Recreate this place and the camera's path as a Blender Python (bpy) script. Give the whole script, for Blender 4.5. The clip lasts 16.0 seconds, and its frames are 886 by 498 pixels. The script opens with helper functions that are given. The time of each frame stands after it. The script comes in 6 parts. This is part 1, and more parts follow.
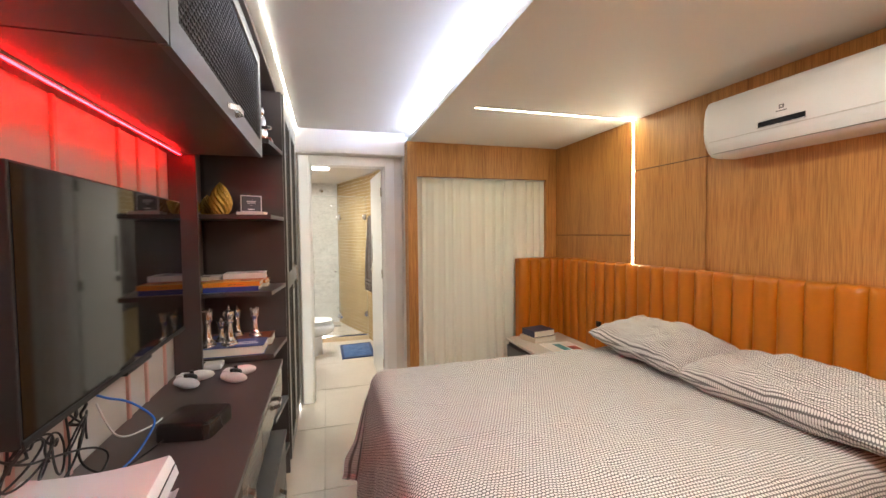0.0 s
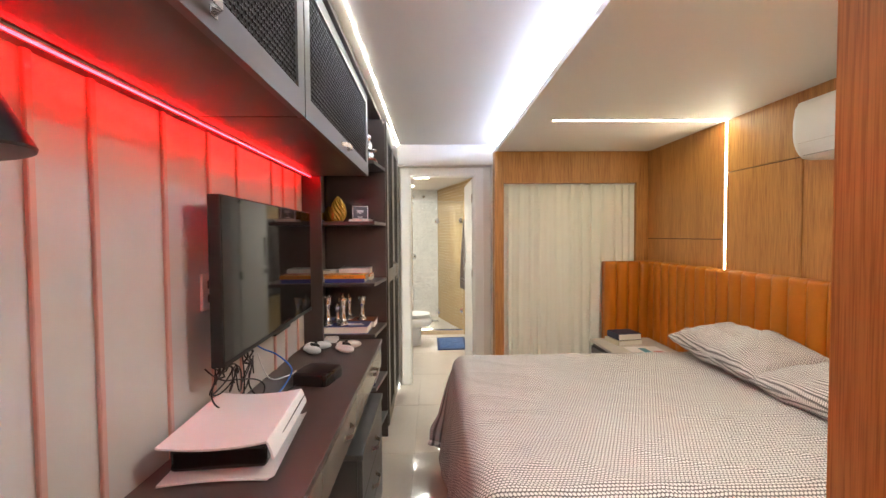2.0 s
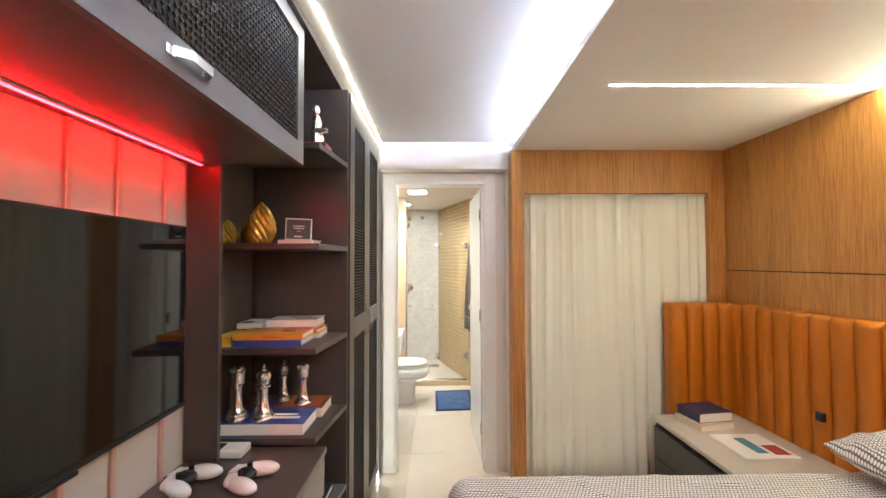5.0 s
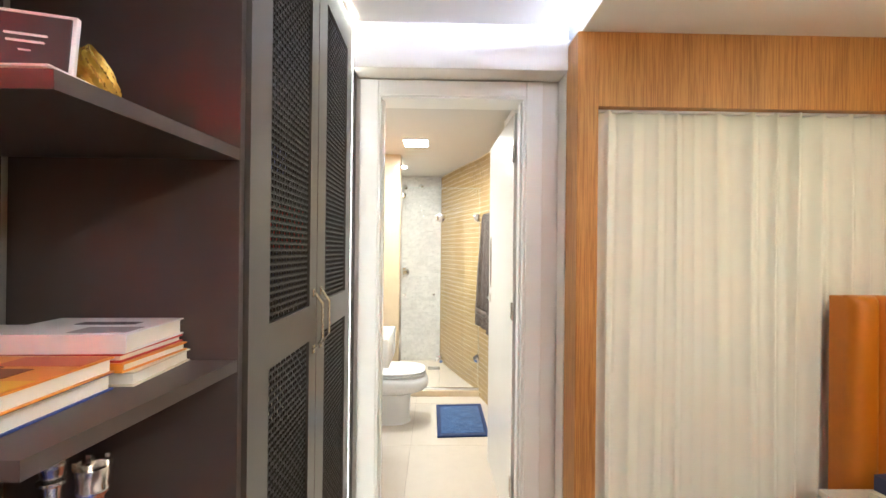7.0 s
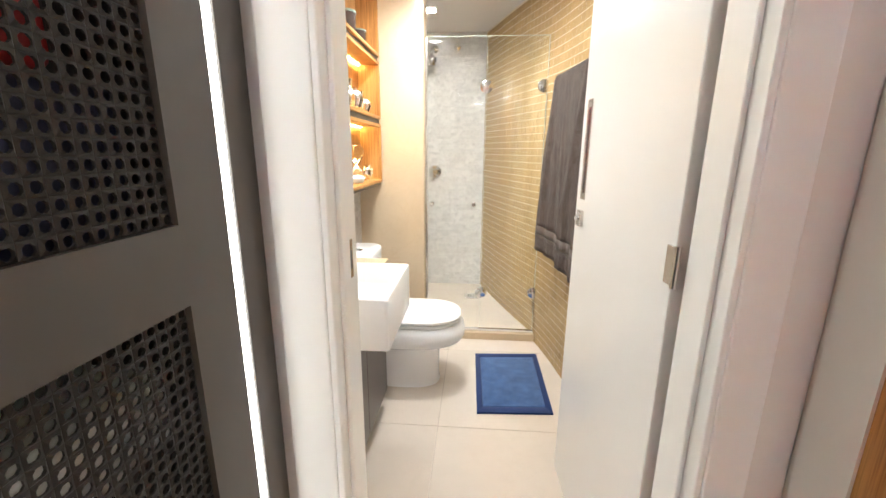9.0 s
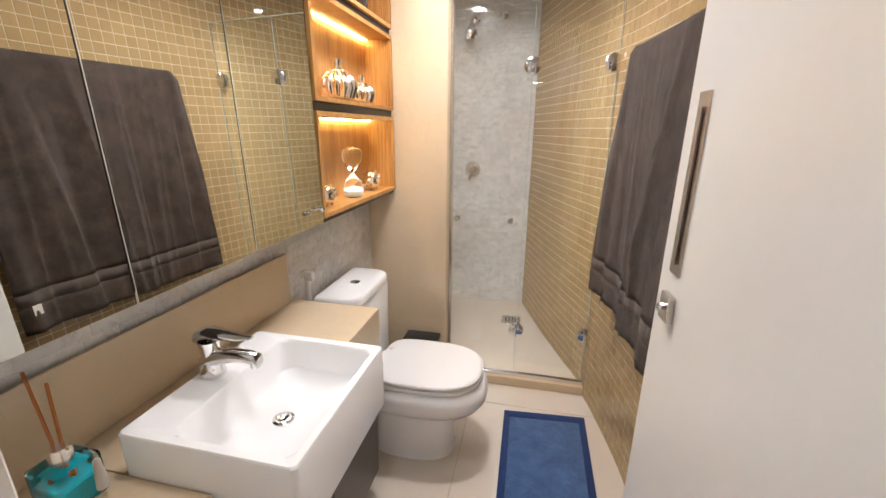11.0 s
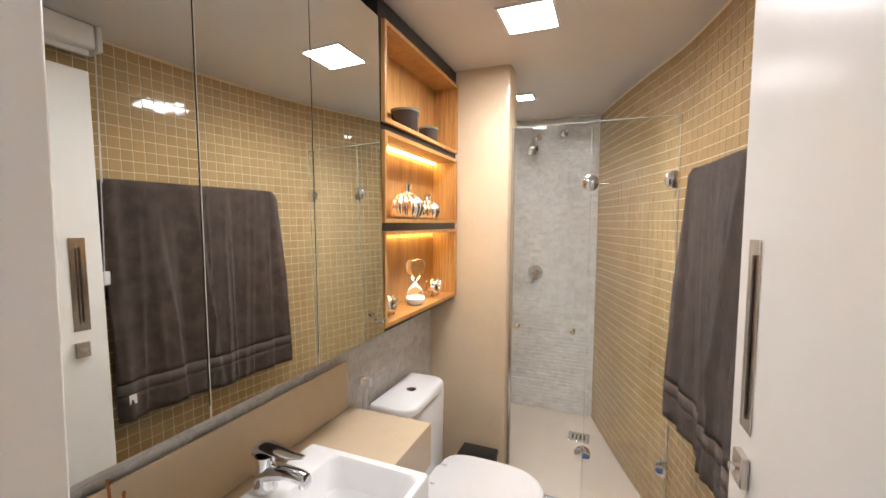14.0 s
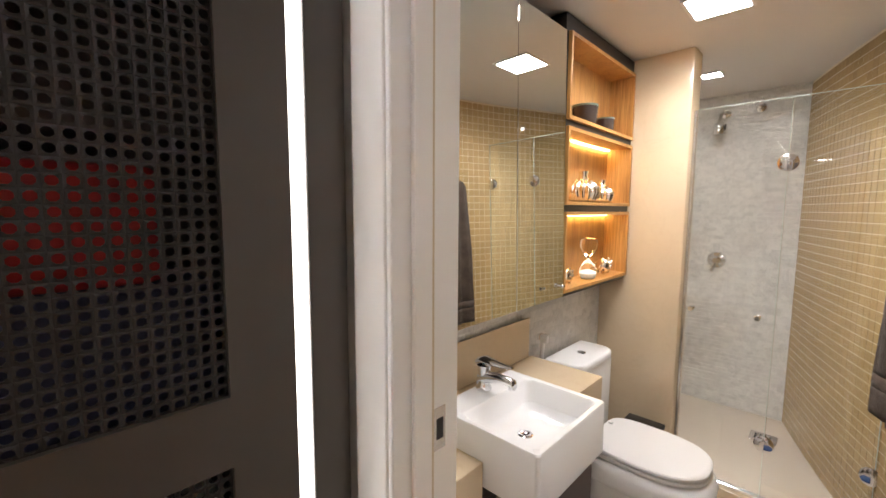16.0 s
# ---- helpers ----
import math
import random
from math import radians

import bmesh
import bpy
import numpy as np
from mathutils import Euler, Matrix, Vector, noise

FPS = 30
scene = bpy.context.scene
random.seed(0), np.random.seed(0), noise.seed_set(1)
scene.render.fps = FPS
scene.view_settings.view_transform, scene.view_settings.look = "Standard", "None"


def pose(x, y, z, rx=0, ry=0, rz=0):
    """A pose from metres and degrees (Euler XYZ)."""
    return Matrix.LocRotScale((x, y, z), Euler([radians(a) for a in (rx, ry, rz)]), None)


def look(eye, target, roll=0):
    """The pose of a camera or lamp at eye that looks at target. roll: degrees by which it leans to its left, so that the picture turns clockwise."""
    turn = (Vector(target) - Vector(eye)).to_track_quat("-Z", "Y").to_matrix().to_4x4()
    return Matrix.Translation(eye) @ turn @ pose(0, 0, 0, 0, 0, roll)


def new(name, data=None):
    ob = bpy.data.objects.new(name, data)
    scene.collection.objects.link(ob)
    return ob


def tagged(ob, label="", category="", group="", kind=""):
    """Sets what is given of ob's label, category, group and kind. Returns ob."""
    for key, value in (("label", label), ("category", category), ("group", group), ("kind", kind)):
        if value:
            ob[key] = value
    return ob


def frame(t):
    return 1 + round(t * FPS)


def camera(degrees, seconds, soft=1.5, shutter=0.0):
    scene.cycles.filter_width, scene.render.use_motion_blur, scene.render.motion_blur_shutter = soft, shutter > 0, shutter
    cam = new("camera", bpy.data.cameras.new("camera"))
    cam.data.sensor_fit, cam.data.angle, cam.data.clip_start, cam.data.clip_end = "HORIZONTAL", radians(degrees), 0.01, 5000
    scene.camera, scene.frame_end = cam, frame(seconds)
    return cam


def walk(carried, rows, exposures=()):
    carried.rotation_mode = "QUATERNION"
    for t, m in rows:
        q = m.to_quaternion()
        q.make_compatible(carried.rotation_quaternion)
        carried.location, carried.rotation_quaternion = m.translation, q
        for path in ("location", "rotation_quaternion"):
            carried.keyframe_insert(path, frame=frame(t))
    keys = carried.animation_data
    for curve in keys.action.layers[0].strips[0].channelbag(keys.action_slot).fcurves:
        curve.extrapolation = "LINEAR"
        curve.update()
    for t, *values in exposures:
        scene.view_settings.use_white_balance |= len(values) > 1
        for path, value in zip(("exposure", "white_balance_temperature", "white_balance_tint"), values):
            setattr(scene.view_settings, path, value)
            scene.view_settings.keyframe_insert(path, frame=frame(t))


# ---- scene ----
cam = camera(95.4, 16.0)
PATH = [
    (0, (0.675, 0.758, 1.5), (1.232, 2.677, 1.423), -0.6),
    (0.5, (0.712, 0.634, 1.5), (1.103, 2.594, 1.425), -0.6),
    (1, (0.736, 0.524, 1.503), (0.984, 2.507, 1.426), -0.5),
    (1.5, (0.755, 0.455, 1.507), (0.889, 2.449, 1.435), -0.4),
    (2, (0.777, 0.416, 1.511), (0.828, 2.414, 1.446), -0.4),
    (2.5, (0.79, 0.409, 1.509), (0.792, 2.408, 1.452), -0.4),
    (3, (0.816, 0.451, 1.521), (0.786, 2.45, 1.471), -0.5),
    (3.5, (0.838, 0.638, 1.546), (0.797, 2.637, 1.514), -0.6),
    (4, (0.845, 0.919, 1.572), (0.818, 2.919, 1.572), -0.6),
    (4.2, (0.866, 1.022, 1.57), (0.843, 3.021, 1.586), -0.6),
    (6.3, (0.829, 2.252, 1.435), (0.929, 4.248, 1.527), 0.6),
    (6.5, (0.816, 2.345, 1.423), (0.899, 4.342, 1.497), 0.5),
    (7, (0.807, 2.64, 1.419), (0.843, 4.639, 1.426), 0.6),
    (7.5, (0.782, 2.964, 1.393), (0.768, 4.962, 1.296), 0.5),
    (8, (0.761, 3.276, 1.353), (0.701, 5.262, 1.125), -0.1),
    (8.2, (0.766, 3.394, 1.334), (0.689, 5.372, 1.049), 0.0),
    (10.3, (0.851, 4.351, 1.404), (0.553, 6.233, 0.798), 0.5),
    (10.5, (0.866, 4.396, 1.42), (0.537, 6.274, 0.816), 0.5),
    (11, (0.892, 4.474, 1.444), (0.479, 6.346, 0.875), 0.4),
    (11.5, (0.9, 4.52, 1.48), (0.41, 6.391, 0.972), 0.3),
    (12, (0.9, 4.531, 1.513), (0.333, 6.402, 1.092), 0.3),
    (12.5, (0.908, 4.528, 1.537), (0.275, 6.397, 1.212), 0.3),
    (13, (0.917, 4.51, 1.554), (0.236, 6.376, 1.321), 0.3),
    (13.5, (0.927, 4.49, 1.558), (0.211, 6.35, 1.394), 0.4),
    (14, (0.936, 4.456, 1.536), (0.186, 6.305, 1.404), 0.4),
    (14.5, (0.954, 4.396, 1.478), (0.149, 6.222, 1.345), 0.5),
    (15, (0.98, 4.321, 1.467), (0.061, 6.09, 1.311), 0.6),
    (15.5, (1.012, 4.228, 1.477), (-0.101, 5.88, 1.296), 0.6),
    (16, (1.017, 4.103, 1.511), (-0.361, 5.539, 1.314), 0.3),
]
walk(cam, [(t, look(eye, target, roll)) for t, eye, target, roll in PATH], [(0, 2.6, 6350, 4), (3, 2.58, 6350, 4), (4.2, 2.65, 6300, 4), (6.3, 3.02, 6050, 2), (8.2, 3.03, 6000, 3), (10.3, 2.12, 6150, 13), (12, 2.05, 6200, 13), (15, 2.0, 6200, 13), (16, 2.0, 6300, 12)])

# ---- world ----
world = bpy.data.worlds.new("world")
scene.world = world
world.use_nodes = True
world.node_tree.nodes["Background"].inputs[0].default_value = (0.02, 0.025, 0.04, 1)
world.node_tree.nodes["Background"].inputs[1].default_value = 0.3

# strengths of the place's own lamps
COVE, CEIL_LINE, CAB_LINE, RED_LINE, PANEL_LAMP, SPOT_LAMP, SHELF_LINE = 25.0, 21.0, 8.0, 16.0, 14.0, 13.0, 7.0


# ---- materials ----
def base_mat(name, color, rough=0.5, metal=0.0, spec=0.5):
    m = bpy.data.materials.new(name)
    m.use_nodes = True
    b = m.node_tree.nodes["Principled BSDF"]
    b.inputs["Base Color"].default_value = (*color, 1)
    b.inputs["Roughness"].default_value = rough
    b.inputs["Metallic"].default_value = metal
    b.inputs["Specular IOR Level"].default_value = spec
    return m, m.node_tree, b


def coords(nt, scale=(1, 1, 1), space="Object", rot=(0, 0, 0)):
    tc = nt.nodes.new("ShaderNodeTexCoord")
    mp = nt.nodes.new("ShaderNodeMapping")
    mp.inputs["Scale"].default_value = scale
    mp.inputs["Rotation"].default_value = rot
    nt.links.new(tc.outputs[space], mp.inputs["Vector"])
    return mp.outputs["Vector"]


def noise_of(nt, vec, scale, detail=4, rough=0.55, dist=0.0):
    n = nt.nodes.new("ShaderNodeTexNoise")
    n.inputs["Scale"].default_value = scale
    n.inputs["Detail"].default_value = detail
    n.inputs["Roughness"].default_value = rough
    n.inputs["Distortion"].default_value = dist
    nt.links.new(vec, n.inputs["Vector"])
    return n.outputs["Fac"]


def ramp(nt, fac, stops):
    r = nt.nodes.new("ShaderNodeValToRGB")
    els = r.color_ramp.elements
    while len(els) < len(stops):
        els.new(0.5)
    for e, (p, c) in zip(els, stops):
        e.position, e.color = p, (*c, 1)
    nt.links.new(fac, r.inputs["Fac"])
    return r.outputs["Color"]


def mix(nt, a, b, fac, mode="MIX"):
    n = nt.nodes.new("ShaderNodeMix")
    n.data_type, n.blend_type = "RGBA", mode
    for v, i in ((fac, 0), (a, 6), (b, 7)):
        if isinstance(v, (int, float)):
            n.inputs[i].default_value = v
        elif isinstance(v, tuple):
            n.inputs[i].default_value = (*v, 1)
        else:
            nt.links.new(v, n.inputs[i])
    return n.outputs[2]


def maths(nt, op, a, b=0.0, c=0.0):
    n = nt.nodes.new("ShaderNodeMath")
    n.operation = op
    for i, v in enumerate((a, b, c)):
        if isinstance(v, (int, float)):
            n.inputs[i].default_value = v
        else:
            nt.links.new(v, n.inputs[i])
    return n.outputs[0]


def bump(nt, b, height, strength=0.2, dist=0.002):
    n = nt.nodes.new("ShaderNodeBump")
    n.inputs["Strength"].default_value = strength
    n.inputs["Distance"].default_value = dist
    nt.links.new(height, n.inputs["Height"])
    nt.links.new(n.outputs["Normal"], b.inputs["Normal"])


def rough_by(nt, b, fac, lo, hi):
    r = nt.nodes.new("ShaderNodeMapRange")
    r.inputs[3].default_value, r.inputs[4].default_value = lo, hi
    nt.links.new(fac, r.inputs[0])
    nt.links.new(r.outputs[0], b.inputs["Roughness"])


def surface(name, color, rough=0.5, metal=0.0, vary=0.12, big=2.5, fine=90.0, relief=0.08, spec=0.5, island=0.0, piece_random=0.0):
    """A plain painted, cast or moulded surface with faint mottling at two scales."""
    m, nt, b = base_mat(name, color, rough, metal, spec)
    v = coords(nt)
    n1, n2 = noise_of(nt, v, big, 3), noise_of(nt, v, fine, 3)
    dark = tuple(c * (1 - vary) for c in color)
    lite = tuple(min(1, c * (1 + vary * 0.6)) for c in color)
    col = mix(nt, dark, lite, maths(nt, "MULTIPLY_ADD", n1, 0.75, maths(nt, "MULTIPLY", n2, 0.25)))
    for amount, node, out in ((island, "ShaderNodeNewGeometry", "Random Per Island"), (piece_random, "ShaderNodeObjectInfo", "Random")):
        if amount:
            g = nt.nodes.new(node)
            k = nt.nodes.new("ShaderNodeMapRange")
            k.inputs[3].default_value, k.inputs[4].default_value = 1 - amount, 1 + amount * 0.4
            nt.links.new(g.outputs[out], k.inputs[0])
            cc = nt.nodes.new("ShaderNodeCombineColor")
            for i in range(3):
                nt.links.new(k.outputs[0], cc.inputs[i])
            col = mix(nt, col, cc.outputs[0], 1.0, "MULTIPLY")
    nt.links.new(col, b.inputs["Base Color"])
    rough_by(nt, b, n1, max(0.02, rough * 0.85), min(1, rough * 1.15))
    if relief:
        bump(nt, b, n2, relief, 0.001)
    return m


def wood(name, dark, light, axis="z", rough=0.42, scale=1.0):
    """Veneer with long grain along one axis."""
    m, nt, b = base_mat(name, light, rough)
    s = {"z": (1, 1, 0.07), "y": (1, 0.07, 1), "x": (0.07, 1, 1)}[axis]
    v = coords(nt, s)
    n1 = noise_of(nt, v, 9 * scale, 5, 0.6, 1.2)
    n2 = noise_of(nt, v, 85 * scale, 4, 0.65)
    n3 = noise_of(nt, coords(nt), 1.3, 2)
    n4 = noise_of(nt, coords(nt, tuple(1 if k == 1 else 0.018 for k in s)), 330 * scale, 2, 0.5)
    f = maths(nt, "ADD", maths(nt, "MULTIPLY", n1, 0.5), maths(nt, "MULTIPLY", n2, 0.5))
    col = ramp(nt, f, [(0.34, dark), (0.5, tuple((a + c * 2) / 3 for a, c in zip(dark, light))), (0.64, light)])
    pores = ramp(nt, n4, [(0.36, (0.6, 0.52, 0.46)), (0.56, (1.04, 1.04, 1.04))])
    col = mix(nt, col, pores, 0.7, "MULTIPLY")
    col = mix(nt, col, mix(nt, (0.82, 0.8, 0.78), (1.08, 1.06, 1.04), n3), 0.8, "MULTIPLY")
    nt.links.new(col, b.inputs["Base Color"])
    rough_by(nt, b, n2, rough * 0.85, rough * 1.2)
    bump(nt, b, n2, 0.12, 0.0008)
    return m


def marble(name, base, vein, rough=0.2, scale=2.2, amount=0.5, island=0.0, piece_random=0.0):
    m, nt, b = base_mat(name, base, rough)
    v = coords(nt)
    n1 = noise_of(nt, v, scale, 6, 0.62, 1.8)
    n2 = noise_of(nt, v, scale * 4.5, 5, 0.6, 0.8)
    line = maths(nt, "ABSOLUTE", maths(nt, "SUBTRACT", n2, 0.5))
    vf = ramp(nt, line, [(0.0, (1, 1, 1)), (0.012, (0.35, 0.35, 0.35)), (0.05, (0, 0, 0))])
    n3 = noise_of(nt, v, scale * 1.7, 5, 0.7, 0.6)
    cloud = mix(nt, tuple(c * 0.8 for c in base), tuple(min(1, c * 1.12) for c in base), maths(nt, "MULTIPLY_ADD", n1, 0.5, maths(nt, "MULTIPLY", n3, 0.5)))
    col = mix(nt, cloud, vein, maths(nt, "MULTIPLY", vf, maths(nt, "MULTIPLY", n1, amount * 1.6)))
    for amt, node, out in ((island, "ShaderNodeNewGeometry", "Random Per Island"), (piece_random, "ShaderNodeObjectInfo", "Random")):
        if amt:
            g = nt.nodes.new(node)
            k = nt.nodes.new("ShaderNodeMapRange")
            k.inputs[3].default_value, k.inputs[4].default_value = 1 - amt, 1.0
            nt.links.new(g.outputs[out], k.inputs[0])
            cc = nt.nodes.new("ShaderNodeCombineColor")
            for i in range(3):
                nt.links.new(k.outputs[0], cc.inputs[i])
            col = mix(nt, col, cc.outputs[0], 1.0, "MULTIPLY")
    nt.links.new(col, b.inputs["Base Color"])
    rough_by(nt, b, n1, rough * 0.7, rough * 1.4)
    return m


def glow(name, color, strength):
    m, nt, b = base_mat(name, (0.8, 0.8, 0.8), 0.5)
    b.inputs["Emission Color"].default_value = (*color, 1)
    b.inputs["Emission Strength"].default_value = strength
    return m


def glass(name, tint=(0.96, 0.98, 0.97), rough=0.0, ior=1.45):
    m, nt, b = base_mat(name, tint, rough)
    b.inputs["Transmission Weight"].default_value = 1.0
    b.inputs["IOR"].default_value = ior
    return m


def fabric(name, color, dark, scale=700.0, rough=0.9, mottling=0.25):
    m, nt, b = base_mat(name, color, rough, spec=0.2)
    v = coords(nt)
    n1, n2 = noise_of(nt, v, 6, 4), noise_of(nt, v, scale, 2)
    col = mix(nt, dark, color, maths(nt, "MULTIPLY_ADD", n1, mottling * 2, maths(nt, "MULTIPLY", n2, 1 - mottling)))
    nt.links.new(col, b.inputs["Base Color"])
    b.inputs["Sheen Weight"].default_value = 0.25
    bump(nt, b, n2, 0.5, 0.002)
    return m


def terry(name, color, dark):
    """Looped pile with worn and brushed patches."""
    m, nt, b = base_mat(name, color, 1.0, spec=0.1)
    v = coords(nt)
    n1, n2, n3 = noise_of(nt, v, 14, 4, 0.65), noise_of(nt, v, 240, 3, 0.7), noise_of(nt, v, 620, 2)
    f = maths(nt, "ADD", maths(nt, "MULTIPLY", n1, 0.45), maths(nt, "ADD", maths(nt, "MULTIPLY", n2, 0.35), maths(nt, "MULTIPLY", n3, 0.2)))
    nt.links.new(ramp(nt, f, [(0.34, dark), (0.5, color), (0.66, tuple(c * 1.7 for c in color))]), b.inputs["Base Color"])
    b.inputs["Sheen Weight"].default_value = 0.2
    bump(nt, b, maths(nt, "ADD", n2, n3), 0.9, 0.004)
    return m


def woven_spread(name):
    """White cotton with rows of small ovals, staggered like bricks, in a dark grey ground."""
    m, nt, b = base_mat(name, (0.78, 0.75, 0.72), 0.9, spec=0.2)
    uv = nt.nodes.new("ShaderNodeUVMap")
    sep = nt.nodes.new("ShaderNodeSeparateXYZ")
    nt.links.new(uv.outputs[0], sep.inputs[0])
    wob = noise_of(nt, uv.outputs[0], 7, 2)
    V = maths(nt, "MULTIPLY_ADD", sep.outputs[1], 1 / 0.0122, maths(nt, "MULTIPLY", wob, 0.35))
    row = maths(nt, "FLOOR", V)
    fy = maths(nt, "SUBTRACT", maths(nt, "FRACT", V), 0.5)
    odd = maths(nt, "FRACT", maths(nt, "MULTIPLY", row, 0.5))
    flip = maths(nt, "MULTIPLY_ADD", odd, 4.0, -1.0)
    U = maths(nt, "ADD", maths(nt, "MULTIPLY_ADD", sep.outputs[0], 1 / 0.013, odd), maths(nt, "MULTIPLY", maths(nt, "MULTIPLY", fy, flip), 0.32))
    fx = maths(nt, "SUBTRACT", maths(nt, "FRACT", U), 0.5)
    d = maths(nt, "ADD", maths(nt, "POWER", maths(nt, "ABSOLUTE", maths(nt, "MULTIPLY", fx, 1 / 0.41)), 2.4), maths(nt, "POWER", maths(nt, "ABSOLUTE", maths(nt, "MULTIPLY", fy, 1 / 0.375)), 2.4))
    edge = nt.nodes.new("ShaderNodeMapRange")
    edge.inputs[1].default_value, edge.inputs[2].default_value = 0.85, 1.05
    nt.links.new(d, edge.inputs[0])
    fine = noise_of(nt, uv.outputs[0], 900, 2)
    f = maths(nt, "MULTIPLY", edge.outputs[0], maths(nt, "MULTIPLY_ADD", fine, 0.5, 0.6))
    col = mix(nt, (0.8, 0.78, 0.75), (0.055, 0.05, 0.052), f)
    nt.links.new(col, b.inputs["Base Color"])
    b.inputs["Sheen Weight"].default_value = 0.2
    bump(nt, b, maths(nt, "SUBTRACT", fine, f), 0.35, 0.0015)
    return m


def leather(name, color):
    m, nt, b = base_mat(name, color, 0.36)
    v = coords(nt)
    vo = nt.nodes.new("ShaderNodeTexVoronoi")
    vo.inputs["Scale"].default_value = 320
    nt.links.new(v, vo.inputs["Vector"])
    n1 = noise_of(nt, v, 5, 4)
    n2 = noise_of(nt, v, 45, 3)
    col = mix(nt, tuple(c * 0.7 for c in color), tuple(c * 1.12 for c in color), maths(nt, "MULTIPLY_ADD", n1, 0.7, maths(nt, "MULTIPLY", n2, 0.3)))
    nt.links.new(col, b.inputs["Base Color"])
    rough_by(nt, b, n1, 0.3, 0.46)
    bump(nt, b, maths(nt, "ADD", vo.outputs["Distance"], maths(nt, "MULTIPLY", n2, 1.5)), 0.22, 0.0015)
    return m


M = {}
M["plaster"] = surface("wall_paint", (0.78, 0.73, 0.66), 0.6, vary=0.05, big=1.2, fine=160, relief=0.05)
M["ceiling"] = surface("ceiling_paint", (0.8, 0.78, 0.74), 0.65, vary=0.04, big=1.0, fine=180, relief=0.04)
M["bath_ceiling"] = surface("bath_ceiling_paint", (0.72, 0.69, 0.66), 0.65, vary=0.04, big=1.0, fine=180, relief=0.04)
M["panel"] = surface("greige_panel", (0.53, 0.49, 0.45), 0.42, vary=0.04, fine=200, relief=0.03)
M["rib"] = surface("rose_rib", (0.6, 0.36, 0.3), 0.28, 0.3, vary=0.06, relief=0.03)
M["white_door"] = surface("white_lacquer", (0.87, 0.85, 0.82), 0.25, vary=0.03, relief=0.02)
M["trim"] = surface("white_trim", (0.87, 0.85, 0.81), 0.3, vary=0.03, big=3, relief=0.02)
M["wood"] = wood("oak_veneer", (0.39, 0.165, 0.041), (0.60, 0.295, 0.084))
M["wood_shelf"] = wood("oak_niche", (0.46, 0.22, 0.06), (0.68, 0.38, 0.125))
M["leather"] = leather("caramel_leather", (0.54, 0.168, 0.007))
M["espresso"] = surface("espresso_melamine", (0.078, 0.06, 0.055), 0.33, vary=0.15, big=4, fine=220, relief=0.05)
M["graphite"] = surface("graphite_lacquer", (0.14, 0.135, 0.135), 0.32, vary=0.08, relief=0.03)
M["pedestal"] = surface("charcoal_lacquer", (0.06, 0.056, 0.055), 0.35, vary=0.1, relief=0.03)
M["taupe"] = surface("taupe_lacquer", (0.075, 0.064, 0.054), 0.3, vary=0.1, relief=0.03)
M["drawer"] = surface("drawer_lacquer", (0.2, 0.175, 0.145), 0.22, vary=0.08, relief=0.02)
M["mesh"] = surface("dark_metal_mesh", (0.023, 0.0195, 0.017), 0.45, 0.0, vary=0.15, relief=0.0, spec=0.4)
M["black"] = surface("black_plastic", (0.012, 0.012, 0.013), 0.35, vary=0.2)
M["black_gloss"] = surface("black_screen", (0.006, 0.006, 0.007), 0.05, vary=0.1, relief=0)
M["chrome"] = surface("chrome", (0.8, 0.8, 0.81), 0.09, 1.0, vary=0.04, relief=0)
M["nickel"] = surface("satin_nickel", (0.7, 0.66, 0.62), 0.24, 1.0, vary=0.08, relief=0.02)
M["ceramic"] = surface("white_ceramic", (0.89, 0.885, 0.88), 0.07, vary=0.02, relief=0)
M["white_plastic"] = surface("white_plastic", (0.8, 0.79, 0.78), 0.35, vary=0.04, relief=0.02)
M["beige_marble"] = marble("beige_marble", (0.72, 0.575, 0.395), (0.45, 0.28, 0.14), 0.15, 1.1, 0.1)
M["floor_tile"] = marble("cream_porcelain", (0.72, 0.63, 0.53), (0.62, 0.52, 0.42), 0.07, 0.9, 0.25, piece_random=0.04)
M["grout_floor"] = surface("cream_grout", (0.55, 0.46, 0.37), 0.7)
M["bath_tile"] = surface("beige_mosaic", (0.45, 0.315, 0.15), 0.06, vary=0.05, fine=60, relief=0.03, island=0.1)
M["bath_tile_piece"] = surface("beige_mosaic_piece", (0.45, 0.315, 0.15), 0.06, vary=0.05, fine=60, relief=0.03, piece_random=0.1)
M["grout"] = surface("pale_grout", (0.76, 0.64, 0.46), 0.75)
M["stone"] = marble("white_marble_mosaic", (0.84, 0.815, 0.78), (0.26, 0.24, 0.23), 0.2, 2.6, 0.36, island=0.14)
M["stone_piece"] = marble("white_marble_piece", (0.84, 0.815, 0.78), (0.26, 0.24, 0.23), 0.2, 2.6, 0.36, piece_random=0.14)
M["grout_white"] = surface("white_grout", (0.84, 0.82, 0.79), 0.8)
M["mirror"] = surface("mirror_glass", (0.84, 0.87, 0.85), 0.0, 1.0, vary=0.0, relief=0)
M["glass"] = glass("clear_glass")
M["seal"] = surface("cream_rubber", (0.62, 0.52, 0.36), 0.6)
M["glass_edge"] = surface("glass_edge", (0.62, 0.74, 0.66), 0.12, vary=0.1, relief=0)
M["curtain"] = fabric("linen_curtain", (0.86, 0.86, 0.78), (0.76, 0.76, 0.67), 500, mottling=0.15)
M["towel"] = terry("taupe_towel", (0.074, 0.052, 0.041), (0.03, 0.02, 0.015))
